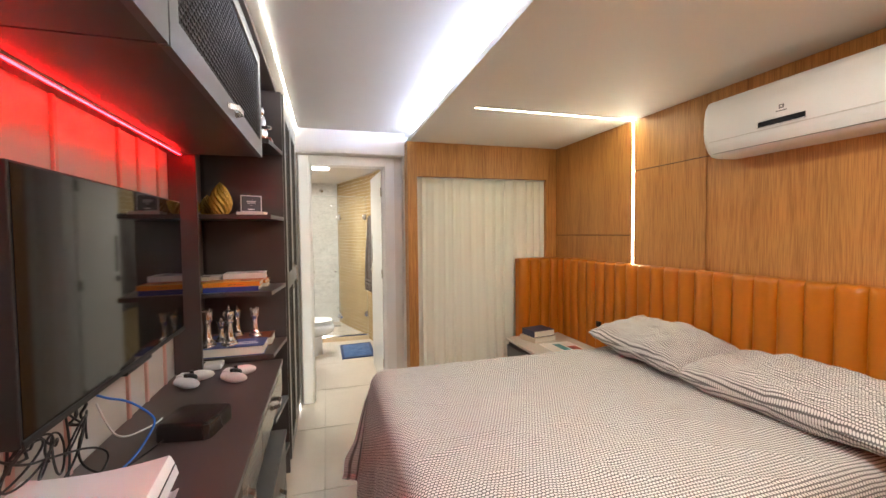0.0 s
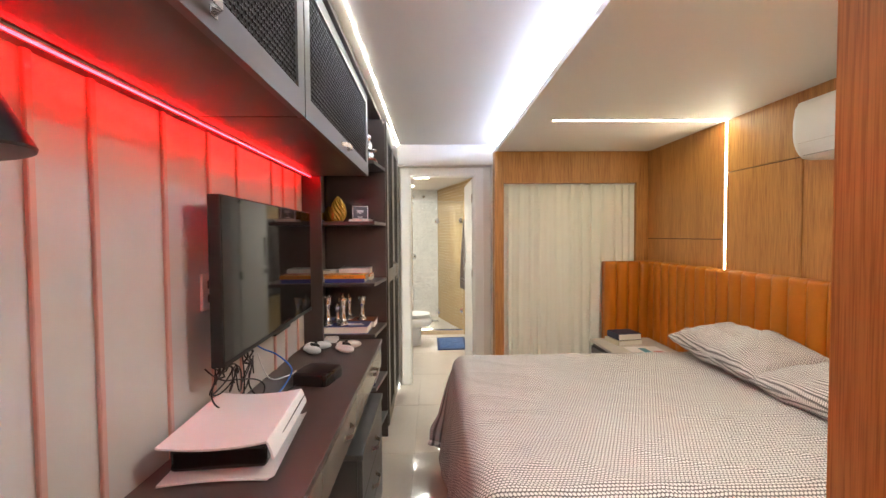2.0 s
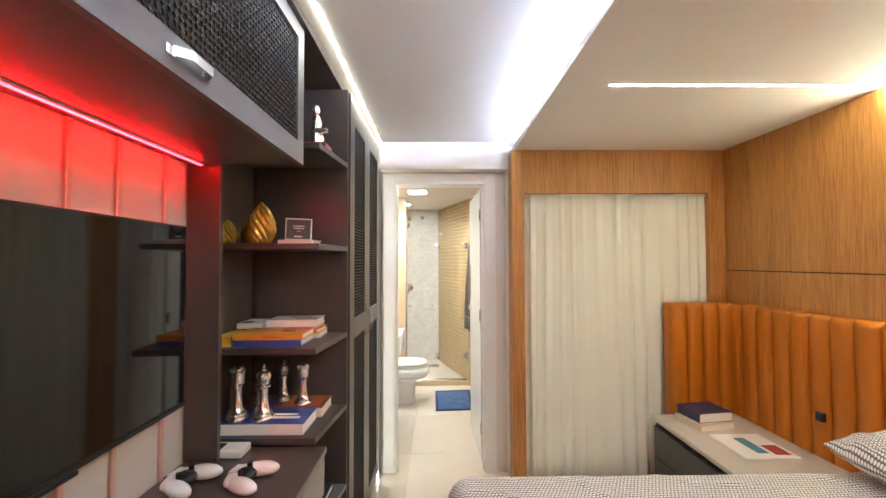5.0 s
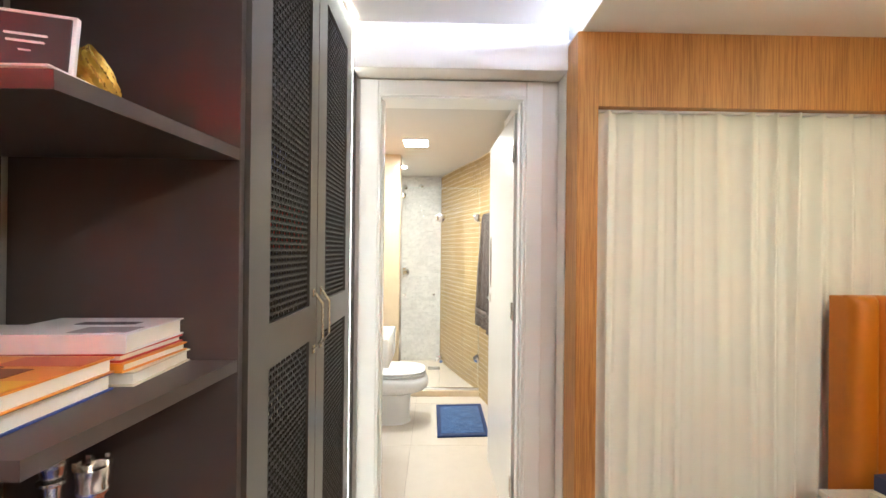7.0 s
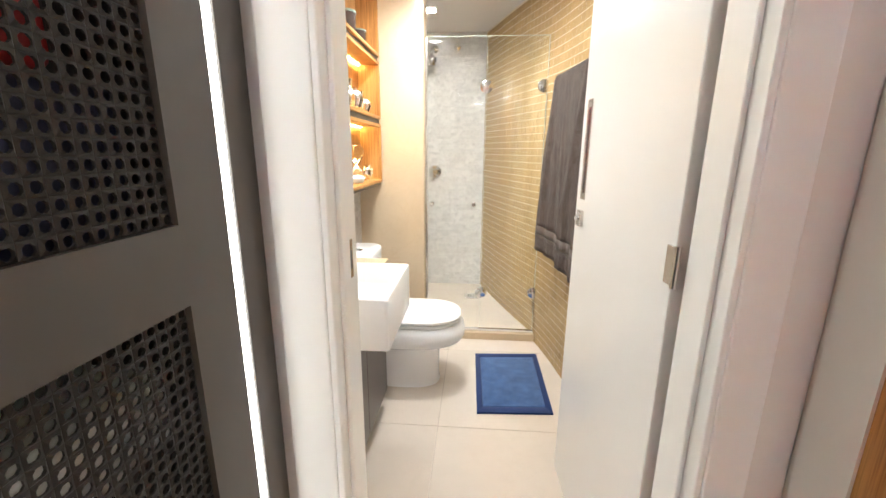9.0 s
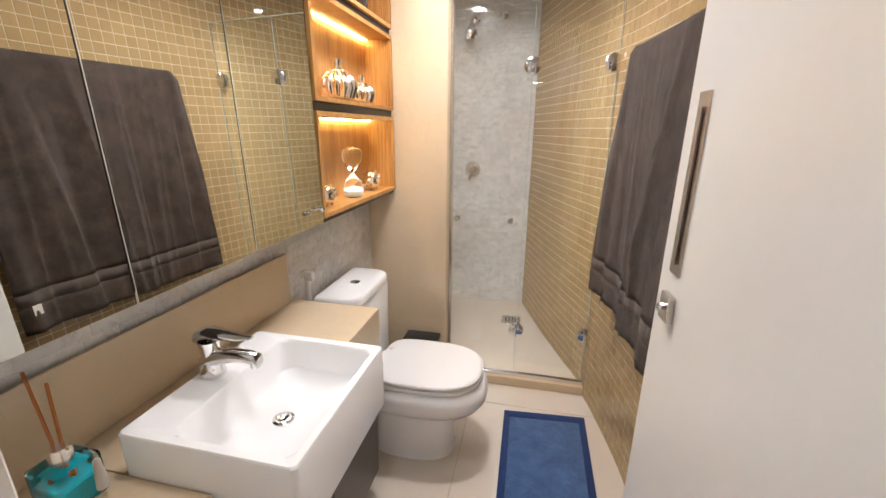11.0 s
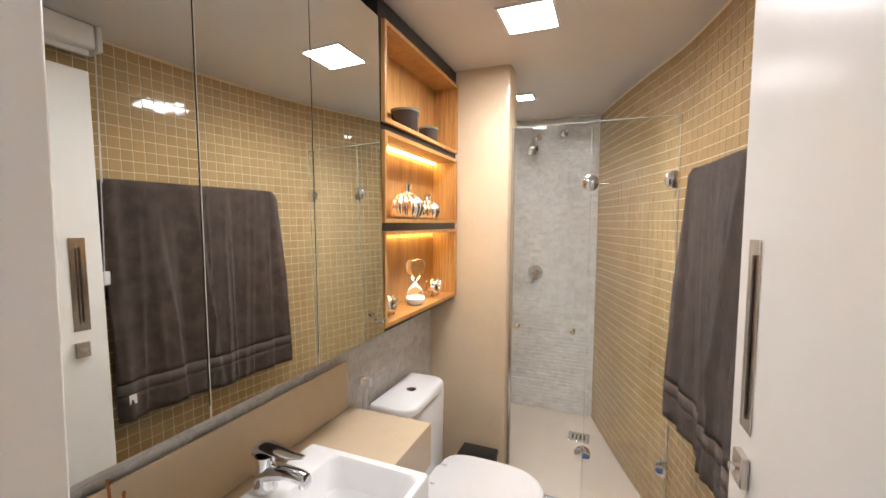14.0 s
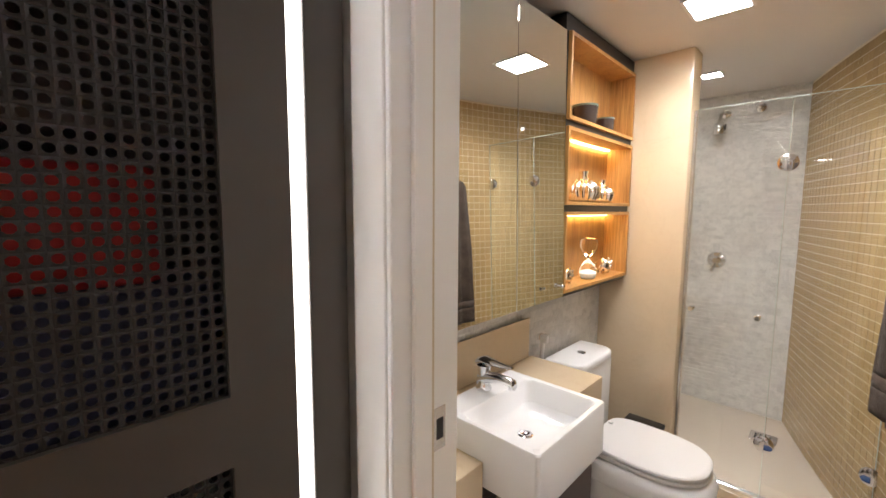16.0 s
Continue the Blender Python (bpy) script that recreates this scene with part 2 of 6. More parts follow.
M["towel_band"] = fabric("taupe_towel_band", (0.12, 0.09, 0.076), (0.065, 0.047, 0.039), 900, 0.8)
M["spread"] = woven_spread("woven_bedspread")
M["sheet"] = fabric("white_sheet", (0.78, 0.76, 0.73), (0.68, 0.66, 0.63), 800, mottling=0.15)
M["mat_blue"] = terry("blue_plush", (0.065, 0.13, 0.29), (0.035, 0.075, 0.19))
M["mat_edge"] = fabric("navy_plush", (0.02, 0.045, 0.15), (0.01, 0.025, 0.09), 380, 1.0)
M["led_cool"] = glow("led_cool", (0.64, 0.71, 1.0), COVE)
M["led_warm"] = glow("led_warm", (1.0, 0.92, 0.68), CEIL_LINE)
M["led_cab"] = glow("led_cabinet", (1.0, 0.95, 0.82), CAB_LINE)
M["led_post"] = glow("led_post", (1.0, 0.95, 0.86), 1.5)
# glow of the two added bedroom fill lamps, set out of view
M["fill_lamp"] = glow("fill_lamp", (1.0, 0.95, 0.86), 14.5)
M["led_red"] = glow("led_red", (1.0, 0.002, 0.006), RED_LINE)
M["lamp_panel"] = glow("lamp_panel", (1.0, 0.97, 0.93), PANEL_LAMP)
M["lamp_spot"] = glow("lamp_spot", (1.0, 0.97, 0.93), SPOT_LAMP)
M["led_amber"] = glow("led_amber", (1.0, 0.77, 0.29), SHELF_LINE)


# ---- building helpers ----
def box(bm, x0, x1, y0, y1, z0, z1, bevel=0.0, seg=1):
    vs = [bm.verts.new((x, y, z)) for z in (z0, z1) for y in (y0, y1) for x in (x0, x1)]
    fs = [bm.faces.new([vs[i] for i in q]) for q in ((0, 2, 3, 1), (4, 5, 7, 6), (0, 1, 5, 4), (2, 6, 7, 3), (0, 4, 6, 2), (1, 3, 7, 5))]
    if bevel:
        es = list({e for f in fs for e in f.edges})
        bmesh.ops.bevel(bm, geom=es, offset=bevel, segments=seg, profile=0.5, affect="EDGES")
    return bm


def cube(x0, x1, y0, y1, z0, z1, bevel=0.0, seg=1):
    return box(bmesh.new(), x0, x1, y0, y1, z0, z1, bevel, seg)


def lathe(bm, profile, seg=24, at=(0, 0, 0), ribs=0, depth=0.0, twist=0.0):
    """A turned shape from (radius, z) pairs, optionally fluted."""
    rings = []
    for r, z in profile:
        ring = []
        for i in range(seg):
            a = 2 * math.pi * i / seg
            k = 1 + depth * math.cos(ribs * (a + twist * z)) if ribs else 1
            ring.append(bm.verts.new((at[0] + r * k * math.cos(a), at[1] + r * k * math.sin(a), at[2] + z)))
        rings.append(ring)
    for a, b in zip(rings, rings[1:]):
        for i in range(seg):
            j = (i + 1) % seg
            bm.faces.new((a[i], a[j], b[j], b[i]))
    bm.faces.new(rings[0][::-1])
    bm.faces.new(rings[-1])
    return bm


def rod(bm, p, q, r, seg=10):
    """A round bar from p to q."""
    p, q = Vector(p), Vector(q)
    d = (q - p).normalized()
    u = d.orthogonal().normalized()
    w = d.cross(u)
    rings = [[bm.verts.new(c + r * (math.cos(2 * math.pi * i / seg) * u + math.sin(2 * math.pi * i / seg) * w)) for i in range(seg)] for c in (p, q)]
    for i in range(seg):
        j = (i + 1) % seg
        bm.faces.new((rings[0][i], rings[0][j], rings[1][j], rings[1][i]))
    bm.faces.new(rings[0][::-1])
    bm.faces.new(rings[1])
    return bm


def prism(bm, outline, z0, z1, bevel=0.0):
    """An outline of (x, y) pairs raised from z0 to z1."""
    lo = [bm.verts.new((x, y, z0)) for x, y in outline]
    hi = [bm.verts.new((x, y, z1)) for x, y in outline]
    n = len(lo)
    bm.faces.new(lo[::-1])
    top = bm.faces.new(hi)
    for i in range(n):
        j = (i + 1) % n
        bm.faces.new((lo[i], lo[j], hi[j], hi[i]))
    if bevel:
        bmesh.ops.bevel(bm, geom=list(top.edges), offset=bevel, segments=2, profile=0.5, affect="EDGES")
    return bm


def mesh_from(name, bm, material, smooth=False):
    bmesh.ops.recalc_face_normals(bm, faces=bm.faces)
    me = bpy.data.meshes.new(name)
    bm.to_mesh(me)
    bm.free()
    me.materials.append(material)
    if smooth:
        for p in me.polygons:
            p.use_smooth = True
        me.set_sharp_from_angle(angle=radians(40))
    return me


def part(name, bm, material, parent=None, label="", smooth=False):
    """One mesh object, in world metres, under a thing or a part."""
    ob = new(name, mesh_from(name, bm, material, smooth))
    if parent is not None:
        ob.parent = parent
        if parent.type == "EMPTY":
            ob.matrix_parent_inverse = Matrix.Translation(-parent.location)
    if label:
        ob["label"] = label
    return ob


def piece(name, me, parent, loc, rz=0.0):
    ob = new(name, me)
    ob.parent = parent
    if parent.type == "EMPTY":
        ob.matrix_parent_inverse = Matrix.Translation(-parent.location)
    ob.location = loc
    ob.rotation_euler = (0, 0, rz)
    return ob


def thing(name, base, label, category, group="", kind=""):
    ob = new(name)
    ob.empty_display_size = 0.05
    ob.location = base
    return tagged(ob, label, category, group, kind)


def structure(name, bm, material, label, category, smooth=False):
    return tagged(part(name, bm, material, None, "", smooth), label, category, "", "structure")


def tube(name, pts, r, material, parent=None, label=""):
    """A bent round cable through the given points."""
    cu = bpy.data.curves.new(name, "CURVE")
    cu.dimensions, cu.bevel_depth, cu.bevel_resolution, cu.resolution_u = "3D", r, 2, 8
    sp = cu.splines.new("NURBS")
    sp.points.add(len(pts) - 1)
    for p, c in zip(sp.points, pts):
        p.co = (*c, 1)
    sp.use_endpoint_u, sp.order_u = True, 3
    tmp = bpy.data.objects.new(name, cu)
    scene.collection.objects.link(tmp)
    me = bpy.data.meshes.new_from_object(tmp.evaluated_get(bpy.context.evaluated_depsgraph_get()))
    bpy.data.objects.remove(tmp)
    me.materials.clear()
    me.materials.append(material)
    for p in me.polygons:
        p.use_smooth = True
    ob = new(name, me)
    if parent is not None:
        ob.parent = parent
        if parent.type == "EMPTY":
            ob.matrix_parent_inverse = Matrix.Translation(-parent.location)
    if label:
        ob["label"] = label
    return ob


# ---- plan ----
LEFT, RIGHT = -0.03, 2.855          # bedroom side walls
WOOD_Y, NICHE = 4.25, (1.457, 2.738, 2.006)
DOOR_WALL, BATH_SIDE = 4.495, 4.608   # faces of the wall with the bathroom door
DOOR_X0, DOOR_X1, DOOR_H = 0.54, 1.215, 2.125
CAB_X, CAB_Z, CAB_END = 0.383, 1.886, 2.93
WARD_X, WARD_Y0, WARD_Y1 = 0.44, 3.44, 4.38
LOW_Z, HIGH_Z, SOFFIT_X = 2.308, 2.40, 1.388
DESK_Z, DESK_X = 0.84, 0.44
PART_Y = 1.02                       # end of the wooden partition beside the entrance
BACK_Y = -1.6
BATH_Z, BATH_LEFT, SHOWER_Y = 2.34, 0.02, 7.69
CURVE = [(0.87, 7.69), (1.0, 7.27), (1.115, 6.93), (1.235, 6.6), (1.31, 6.28), (1.362, 5.95), (1.395, 5.5), (1.41, 5.05), (1.415, 4.6)]


def wall_curve(n):
    """n + 1 points, evenly spaced, along the curved bathroom wall, from the shower to the door."""
    pts = []
    for i in range(len(CURVE) - 1):
        p0, p1, p2, p3 = (Vector(CURVE[max(0, min(len(CURVE) - 1, i + k))]) for k in (-1, 0, 1, 2))
        for k in range(12):
            t = k / 12
            pts.append(0.5 * ((2 * p1) + (p2 - p0) * t + (2 * p0 - 5 * p1 + 4 * p2 - p3) * t * t + (3 * p1 - p0 - 3 * p2 + p3) * t ** 3))
    pts.append(Vector(CURVE[-1]))
    lens = [0.0]
    for a, b in zip(pts, pts[1:]):
        lens.append(lens[-1] + (b - a).length)
    out = []
    for i in range(n + 1):
        s = lens[-1] * i / n
        k = max(j for j in range(len(lens)) if lens[j] <= s + 1e-9)
        k = min(k, len(pts) - 2)
        f = (s - lens[k]) / max(1e-9, lens[k + 1] - lens[k])
        out.append(pts[k].lerp(pts[k + 1], f))
    return out, lens[-1]


# ---- bedroom shell ----
sub_floor = structure("floor", cube(-0.2, 3.0, BACK_Y - 0.1, 7.9, -0.12, -0.004), M["grout_floor"], "cream polished porcelain floor with thin joints", "floor")
structure("wall_west", cube(LEFT - 0.15, LEFT, BACK_Y - 0.1, DOOR_WALL, 0, 2.55), M["panel"], "greige panelled wall behind the desk and television", "wall")
structure("wall_south", cube(LEFT, 3.0, BACK_Y - 0.12, BACK_Y, 0, 2.55), M["plaster"], "plain off-white plaster wall", "wall")
structure("wall_east", cube(RIGHT + 0.022, RIGHT + 0.15, PART_Y - 0.06, 4.62, 0, 2.55), M["plaster"], "wall behind the wooden panelling", "wall")

# wall with the bathroom door
bm = bmesh.new()
box(bm, LEFT - 0.15, DOOR_X0, DOOR_WALL, BATH_SIDE, 0, 2.55)
box(bm, DOOR_X1, 1.44, DOOR_WALL, BATH_SIDE, 0, 2.55)
box(bm, DOOR_X0, DOOR_X1, DOOR_WALL, BATH_SIDE, DOOR_H, 2.55)
structure("wall_north", bm, M["plaster"], "off-white plaster wall round the bathroom doorway", "wall")
structure("beam", cube(WARD_X + 0.005, 1.372, 4.372, DOOR_WALL - 0.002, 2.202, HIGH_Z, 0.002), M["plaster"], "plain off-white header above the bathroom door", "beam")
# window wall behind the curtain
bm = bmesh.new()
box(bm, 1.44, RIGHT + 0.02, 4.52, 4.62, 0, 2.55)
structure("wall_window", bm, M["plaster"], "off-white wall behind the curtain", "wall")

# ceilings
structure("ceiling_high", cube(LEFT - 0.15, 1.62, BACK_Y - 0.1, DOOR_WALL, HIGH_Z, HIGH_Z + 0.1), M["ceiling"], "smooth white plaster ceiling over the passage", "ceiling")
bm = cube(SOFFIT_X, RIGHT + 0.02, BACK_Y, 4.5, LOW_Z, LOW_Z + 0.035, 0.002)
box(bm, 1.52, RIGHT + 0.02, BACK_Y, 4.5, LOW_Z + 0.036, HIGH_Z + 0.1)
structure("ceiling_low", bm, M["ceiling"], "lowered white plaster ceiling with a lit cove edge", "ceiling")

# light lines set into the ceiling and walls
cove = thing("cove_light", (1.51, 1.3, LOW_Z + 0.04), "cool white strip light hidden in the ceiling cove", "strip light")
part("profile", cube(1.5, 1.518, BACK_Y + 0.05, 4.2, LOW_Z + 0.037, LOW_Z + 0.06), M["white_plastic"], cove)
# added unseen plate, blocks the strip's upward light from the nearby ceiling
part("lip", cube(1.482, 1.518, BACK_Y + 0.05, 4.2, LOW_Z + 0.0605, LOW_Z + 0.0635), M["white_plastic"], cove)
part("diffuser", cube(1.488, 1.4995, BACK_Y + 0.05, 4.2, LOW_Z + 0.038, LOW_Z + 0.058), M["led_cool"], cove, "glowing cool white strip")
lay = thing("ceiling_light_line", (1.62, 3.226, LOW_Z), "warm white strip light let into the ceiling", "strip light")
part("diffuser", cube(1.62, RIGHT - 0.012, 3.2205, 3.2315, LOW_Z - 0.0008, LOW_Z + 0.004), M["led_warm"], lay, "glowing warm white strip")

# wooden panelling on the bed wall, in panels with shadow joints
wall_wood = structure("wall_panelling", cube(RIGHT + 0.006, RIGHT + 0.021, PART_Y - 0.05, WOOD_Y + 0.04, 0, LOW_Z), surface("joint_black", (0.05, 0.022, 0.01), 0.7), "warm oak veneer panelling with dark joints", "panelling")
J = 0.003
for y0, y1, z0, z1 in ((2.63, 3.22, 1.941, LOW_Z), (2.63, 3.22, 0.0, 1.941), (3.232, WOOD_Y, 1.473, LOW_Z), (3.232, WOOD_Y, 0.0, 1.473),
                       (PART_Y - 0.05, 2.63, 1.941, LOW_Z), (PART_Y - 0.05, 2.63, 0.0, 1.941)):
    e0, e1 = (J if y0 not in (3.232,) else 0), (J if y1 not in (3.22, WOOD_Y) else 0)
    part("panel", cube(RIGHT - 0.004, RIGHT + 0.006, y0 + e0, y1 - e1, z0 + (J if z0 else 0), z1 - (J if z1 < LOW_Z else 0), 0.001), M["wood"], wall_wood)
line = thing("wall_light_line", (RIGHT, 3.226, 1.24), "warm white vertical strip light let into the panelling", "strip light")
part("diffuser", cube(RIGHT - 0.0048, RIGHT + 0.004, 3.2205, 3.2315, 1.2, LOW_Z - 0.012), M["led_warm"], line, "glowing warm white strip")

# wooden surround of the curtain niche
x0, x1, zt = NICHE
bm = bmesh.new()
box(bm, 1.372, x0, WOOD_Y, DOOR_WALL - 0.003, 0, LOW_Z, 0.0015)
structure("wall_return", cube(1.366, 1.3715, 4.388, DOOR_WALL - 0.003, 0, 2.2), M["plaster"], "plain plaster return beside the bathroom door", "wall")
surround = structure("curtain_surround", bm, M["wood"], "oak veneer surround framing the curtain niche", "panelling")
part("panel", cube(x1, RIGHT - 0.004, WOOD_Y, 4.5, 0, LOW_Z, 0.0015), M["wood"], surround)
part("panel", cube(x0, x1, WOOD_Y, 4.5, zt, LOW_Z, 0.0015), M["wood"], surround)

# wooden partition beside the entrance
part_wall = structure("wall_partition", cube(1.389, RIGHT + 0.02, BACK_Y, PART_Y, 0, LOW_Z - 0.001, 0.002), M["wood"], "full-height oak veneer partition beside the bed", "partition")

# ---- bathroom shell ----
structure("bath_wall_west", cube(BATH_LEFT - 0.12, BATH_LEFT, BATH_SIDE, 7.82, 0, 2.5), M["grout_white"], "bathroom wall of white marble mosaic", "wall")
structure("bath_wall_north", cube(BATH_LEFT, 1.1, SHOWER_Y + 0.004, 7.82, 0, 2.5), M["grout_white"], "shower wall of white marble mosaic", "wall")
bm = bmesh.new()
pts, CURVE_LEN = wall_curve(48)
outer = [p + Vector((0.14, 0.05)) for p in pts]
prism(bm, [(p.x, p.y) for p in pts] + [(p.x, p.y) for p in outer[::-1]], 0, 2.5)
bath_east = structure("bath_wall_east", bm, M["grout"], "curved bathroom wall of glossy beige mosaic tiles", "wall", True)
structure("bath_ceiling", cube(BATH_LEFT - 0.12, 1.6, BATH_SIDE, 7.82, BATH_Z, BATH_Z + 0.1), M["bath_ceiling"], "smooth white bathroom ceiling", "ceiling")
bm = bmesh.new()
prism(bm, [(BATH_LEFT, 6.53), (0.44, 6.53), (0.455, 6.536), (0.46, 6.55), (0.46, 6.68), (BATH_LEFT, 6.68)], 0, BATH_Z)
structure("bath_pier", bm, M["beige_marble"], "polished beige marble pier beside the shower", "wall", True)
structure("shower_floor", cube(BATH_LEFT, 1.4, 6.62, SHOWER_Y, 0.002, 0.045), M["floor_tile"], "raised cream shower floor", "floor")
structure("shower_kerb", cube(0.455, 1.31, 6.555, 6.62, 0, 0.055, 0.003), M["beige_marble"], "low beige marble kerb of the shower", "kerb")

# ---- doorway and door ----
casing = structure("door_casing", cube(0.455, DOOR_X0, 4.475, 4.493, 0, 2.195, 0.004, 2), M["trim"], "white painted door casing round the bathroom door", "door frame")
part("casing_side", cube(DOOR_X1, 1.29, 4.475, 4.493, 0, 2.195, 0.004, 2), M["trim"], casing)
part("casing_head", cube(DOOR_X0, DOOR_X1, 4.476, 4.493, DOOR_H, 2.195, 0.004, 2), M["trim"], casing)
part("jamb", cube(DOOR_X0, DOOR_X0 + 0.012, 4.477, BATH_SIDE + 0.02, 0, DOOR_H, 0.002), M["trim"], casing)
part("jamb", cube(DOOR_X1 - 0.012, DOOR_X1, 4.477, BATH_SIDE + 0.01, 0, DOOR_H, 0.002), M["trim"], casing)
part("jamb_head", cube(DOOR_X0 + 0.012, DOOR_X1 - 0.012, 4.477, BATH_SIDE + 0.01, DOOR_H - 0.012, DOOR_H, 0.002), M["trim"], casing)
part("stop", cube(DOOR_X0 + 0.012, DOOR_X0 + 0.022, 4.515, 4.555, 0, DOOR_H - 0.012, 0.002), M["trim"], casing)
part("stop", cube(DOOR_X1 - 0.022, DOOR_X1 - 0.012, 4.515, 4.555, 0, DOOR_H - 0.012, 0.002), M["trim"], casing)
part("seal", cube(DOOR_X0 + 0.0121, DOOR_X0 + 0.019, 4.5552, 4.5605, 0, DOOR_H - 0.013), M["seal"], casing, "cream rubber seal")
part("strike_plate", cube(DOOR_X0 + 0.0125, DOOR_X0 + 0.0145, 4.564, 4.594, 1.095, 1.172, 0.0008), M["nickel"], casing, "satin metal strike plate")
part("strike_hole", cube(DOOR_X0 + 0.0142, DOOR_X0 + 0.0155, 4.572, 4.587, 1.115, 1.152), M["black"], casing, "dark latch hole")

door = tagged(part("door_1", cube(1.192, 1.227, 4.645, 5.362, 0.008, 2.11, 0.003, 2), M["white_door"]), "open white lacquered bathroom door", "door", "", "structure")
bm = cube(1.189, 1.192, 5.262, 5.312, 1.178, 1.51, 0.001)
h = part("handle_plate", bm, M["nickel"], door, "tall satin metal flush pull")
part("grip_slot", cube(1.1882, 1.1892, 5.279, 5.295, 1.21, 1.475), M["black"], h)
part("grip", cube(1.184, 1.1895, 5.281, 5.286, 1.2, 1.485, 0.001), M["nickel"], h)
lk = part("lock", cube(1.178, 1.192, 5.258, 5.302, 1.085, 1.14, 0.002), M["nickel"], door, "square satin metal lock")
bm = bmesh.new()
rod(bm, (1.168, 5.28, 1.1125), (1.179, 5.28, 1.1125), 0.008, 14)
part("thumb_turn", bm, M["chrome"], lk)
for z in (0.25, 1.12, 1.9):
    bm = cube(1.186, 1.192, 4.626, 4.668, z - 0.04, z + 0.04, 0.001)
    rod(bm, (1.188, 4.63, z - 0.043), (1.188, 4.63, z + 0.043), 0.006)
    part("hinge", bm, M["nickel"], door, "satin metal hinge")
# the leaf stands a little short of square
swing, pin = Matrix.Rotation(radians(1.8), 4, "Z"), Vector((1.2095, 4.645, 0))
door.location, door.rotation_euler = pin - swing @ pin, (0, 0, radians(1.8))

# ---- ribs of the panelled wall ----
wall_ribs = thing("wall_ribs", (LEFT, 2.0, 0), "slim rose-toned vertical ribs on the greige wall", "wall trim", "", "structure")
rib_mesh = mesh_from("rib", cube(0, 0.011, -0.0085, 0.0085, 0, 1.9, 0.002), M["rib"])
for y in (0.52, 0.72, 1.0, 1.244, 1.397, 1.649, 1.892, 2.105, 2.463, 2.618, 2.81):
    piece("rib", rib_mesh, wall_ribs, (LEFT, y, 0))


def lattice(x, y0, y1, z0, z1, pitch=0.0165, hole=0.0058):
    """A metal sheet in the plane of x, with round holes in staggered-free rows."""
    ny, nz = max(1, round((y1 - y0) / pitch)), max(1, round((z1 - z0) / pitch))
    py, pz = (y1 - y0) / ny, (z1 - z0) / nz
    ring = [(math.cos(math.pi / 8 + k * math.pi / 4), math.sin(math.pi / 8 + k * math.pi / 4)) for k in range(8)]
    sq = [(0.5, 0.22), (0.22, 0.5), (-0.22, 0.5), (-0.5, 0.22), (-0.5, -0.22), (-0.22, -0.5), (0.22, -0.5), (0.5, -0.22)]
    cor = {0: (0.5, 0.5), 2: (-0.5, 0.5), 4: (-0.5, -0.5), 6: (0.5, -0.5)}
    vs, fs = [], []
    for i in range(ny):
        for j in range(nz):
            cy, cz = y0 + (i + 0.5) * py, z0 + (j + 0.5) * pz
            wob = 0.0012 if (i + j) % 2 else 0.0
            b = len(vs)
            vs += [(x, cy + u * py, cz + w * pz) for u, w in sq]
            vs += [(x + 0.0015 + wob, cy + hole * u, cz + hole * w) for u, w in ring]
            vs += [(x - 0.001, cy + hole * u, cz + hole * w) for u, w in ring]
            for k in range(8):
                n = (k + 1) % 8
                if k in cor:
                    u, w = cor[k]
                    vs.append((x, cy + u * py, cz + w * pz))
                    fs.append((b + k, len(vs) - 1, b + n, b + 8 + n, b + 8 + k))
                else:
                    fs.append((b + k, b + n, b + 8 + n, b + 8 + k))
                fs.append((b + 8 + k, b + 8 + n, b + 16 + n, b + 16 + k))
    me = bpy.data.meshes.new("mesh_panel")
    me.from_pydata(vs, [], fs)
    me.materials.append(M["mesh"])
    return me


def add_lattice(parent, *span, **kw):
    ob = new("mesh_panel", lattice(*span, **kw))
    ob.parent = parent
    if parent.type == "EMPTY":
        ob.matrix_parent_inverse = Matrix.Translation(-parent.location)
    return ob


def framed_door(thing_ob, x, y0, y1, z0, z1, material, openings, thick=0.02, label=""):
    """A frame door in the plane of x with meshed openings (y0, y1, z0, z1)."""
    bm = bmesh.new()
    ys = [y0, openings[0][0], openings[0][1], y1]
    zs = [z0] + [v for o in sorted(openings, key=lambda o: o[2]) for v in (o[2], o[3])] + [z1]
    g = {(i, k): bm.verts.new((x, y, z)) for i, y in enumerate(ys) for k, z in enumerate(zs)}
    faces = [bm.faces.new((g[i, k], g[i + 1, k], g[i + 1, k + 1], g[i, k + 1])) for i in range(3) for k in range(len(zs) - 1) if not (i == 1 and k % 2)]
    ext = bmesh.ops.extrude_face_region(bm, geom=faces)
    bmesh.ops.translate(bm, verts=[v for v in ext["geom"] if isinstance(v, bmesh.types.BMVert)], vec=(-thick, 0, 0))
    bm.faces.ensure_lookup_table()
    bmesh.ops.recalc_face_normals(bm, faces=bm.faces)
    d = part("door", bm, material, thing_ob, label)
    for o in openings:
        add_lattice(d, x - 0.009, *o)
    return d


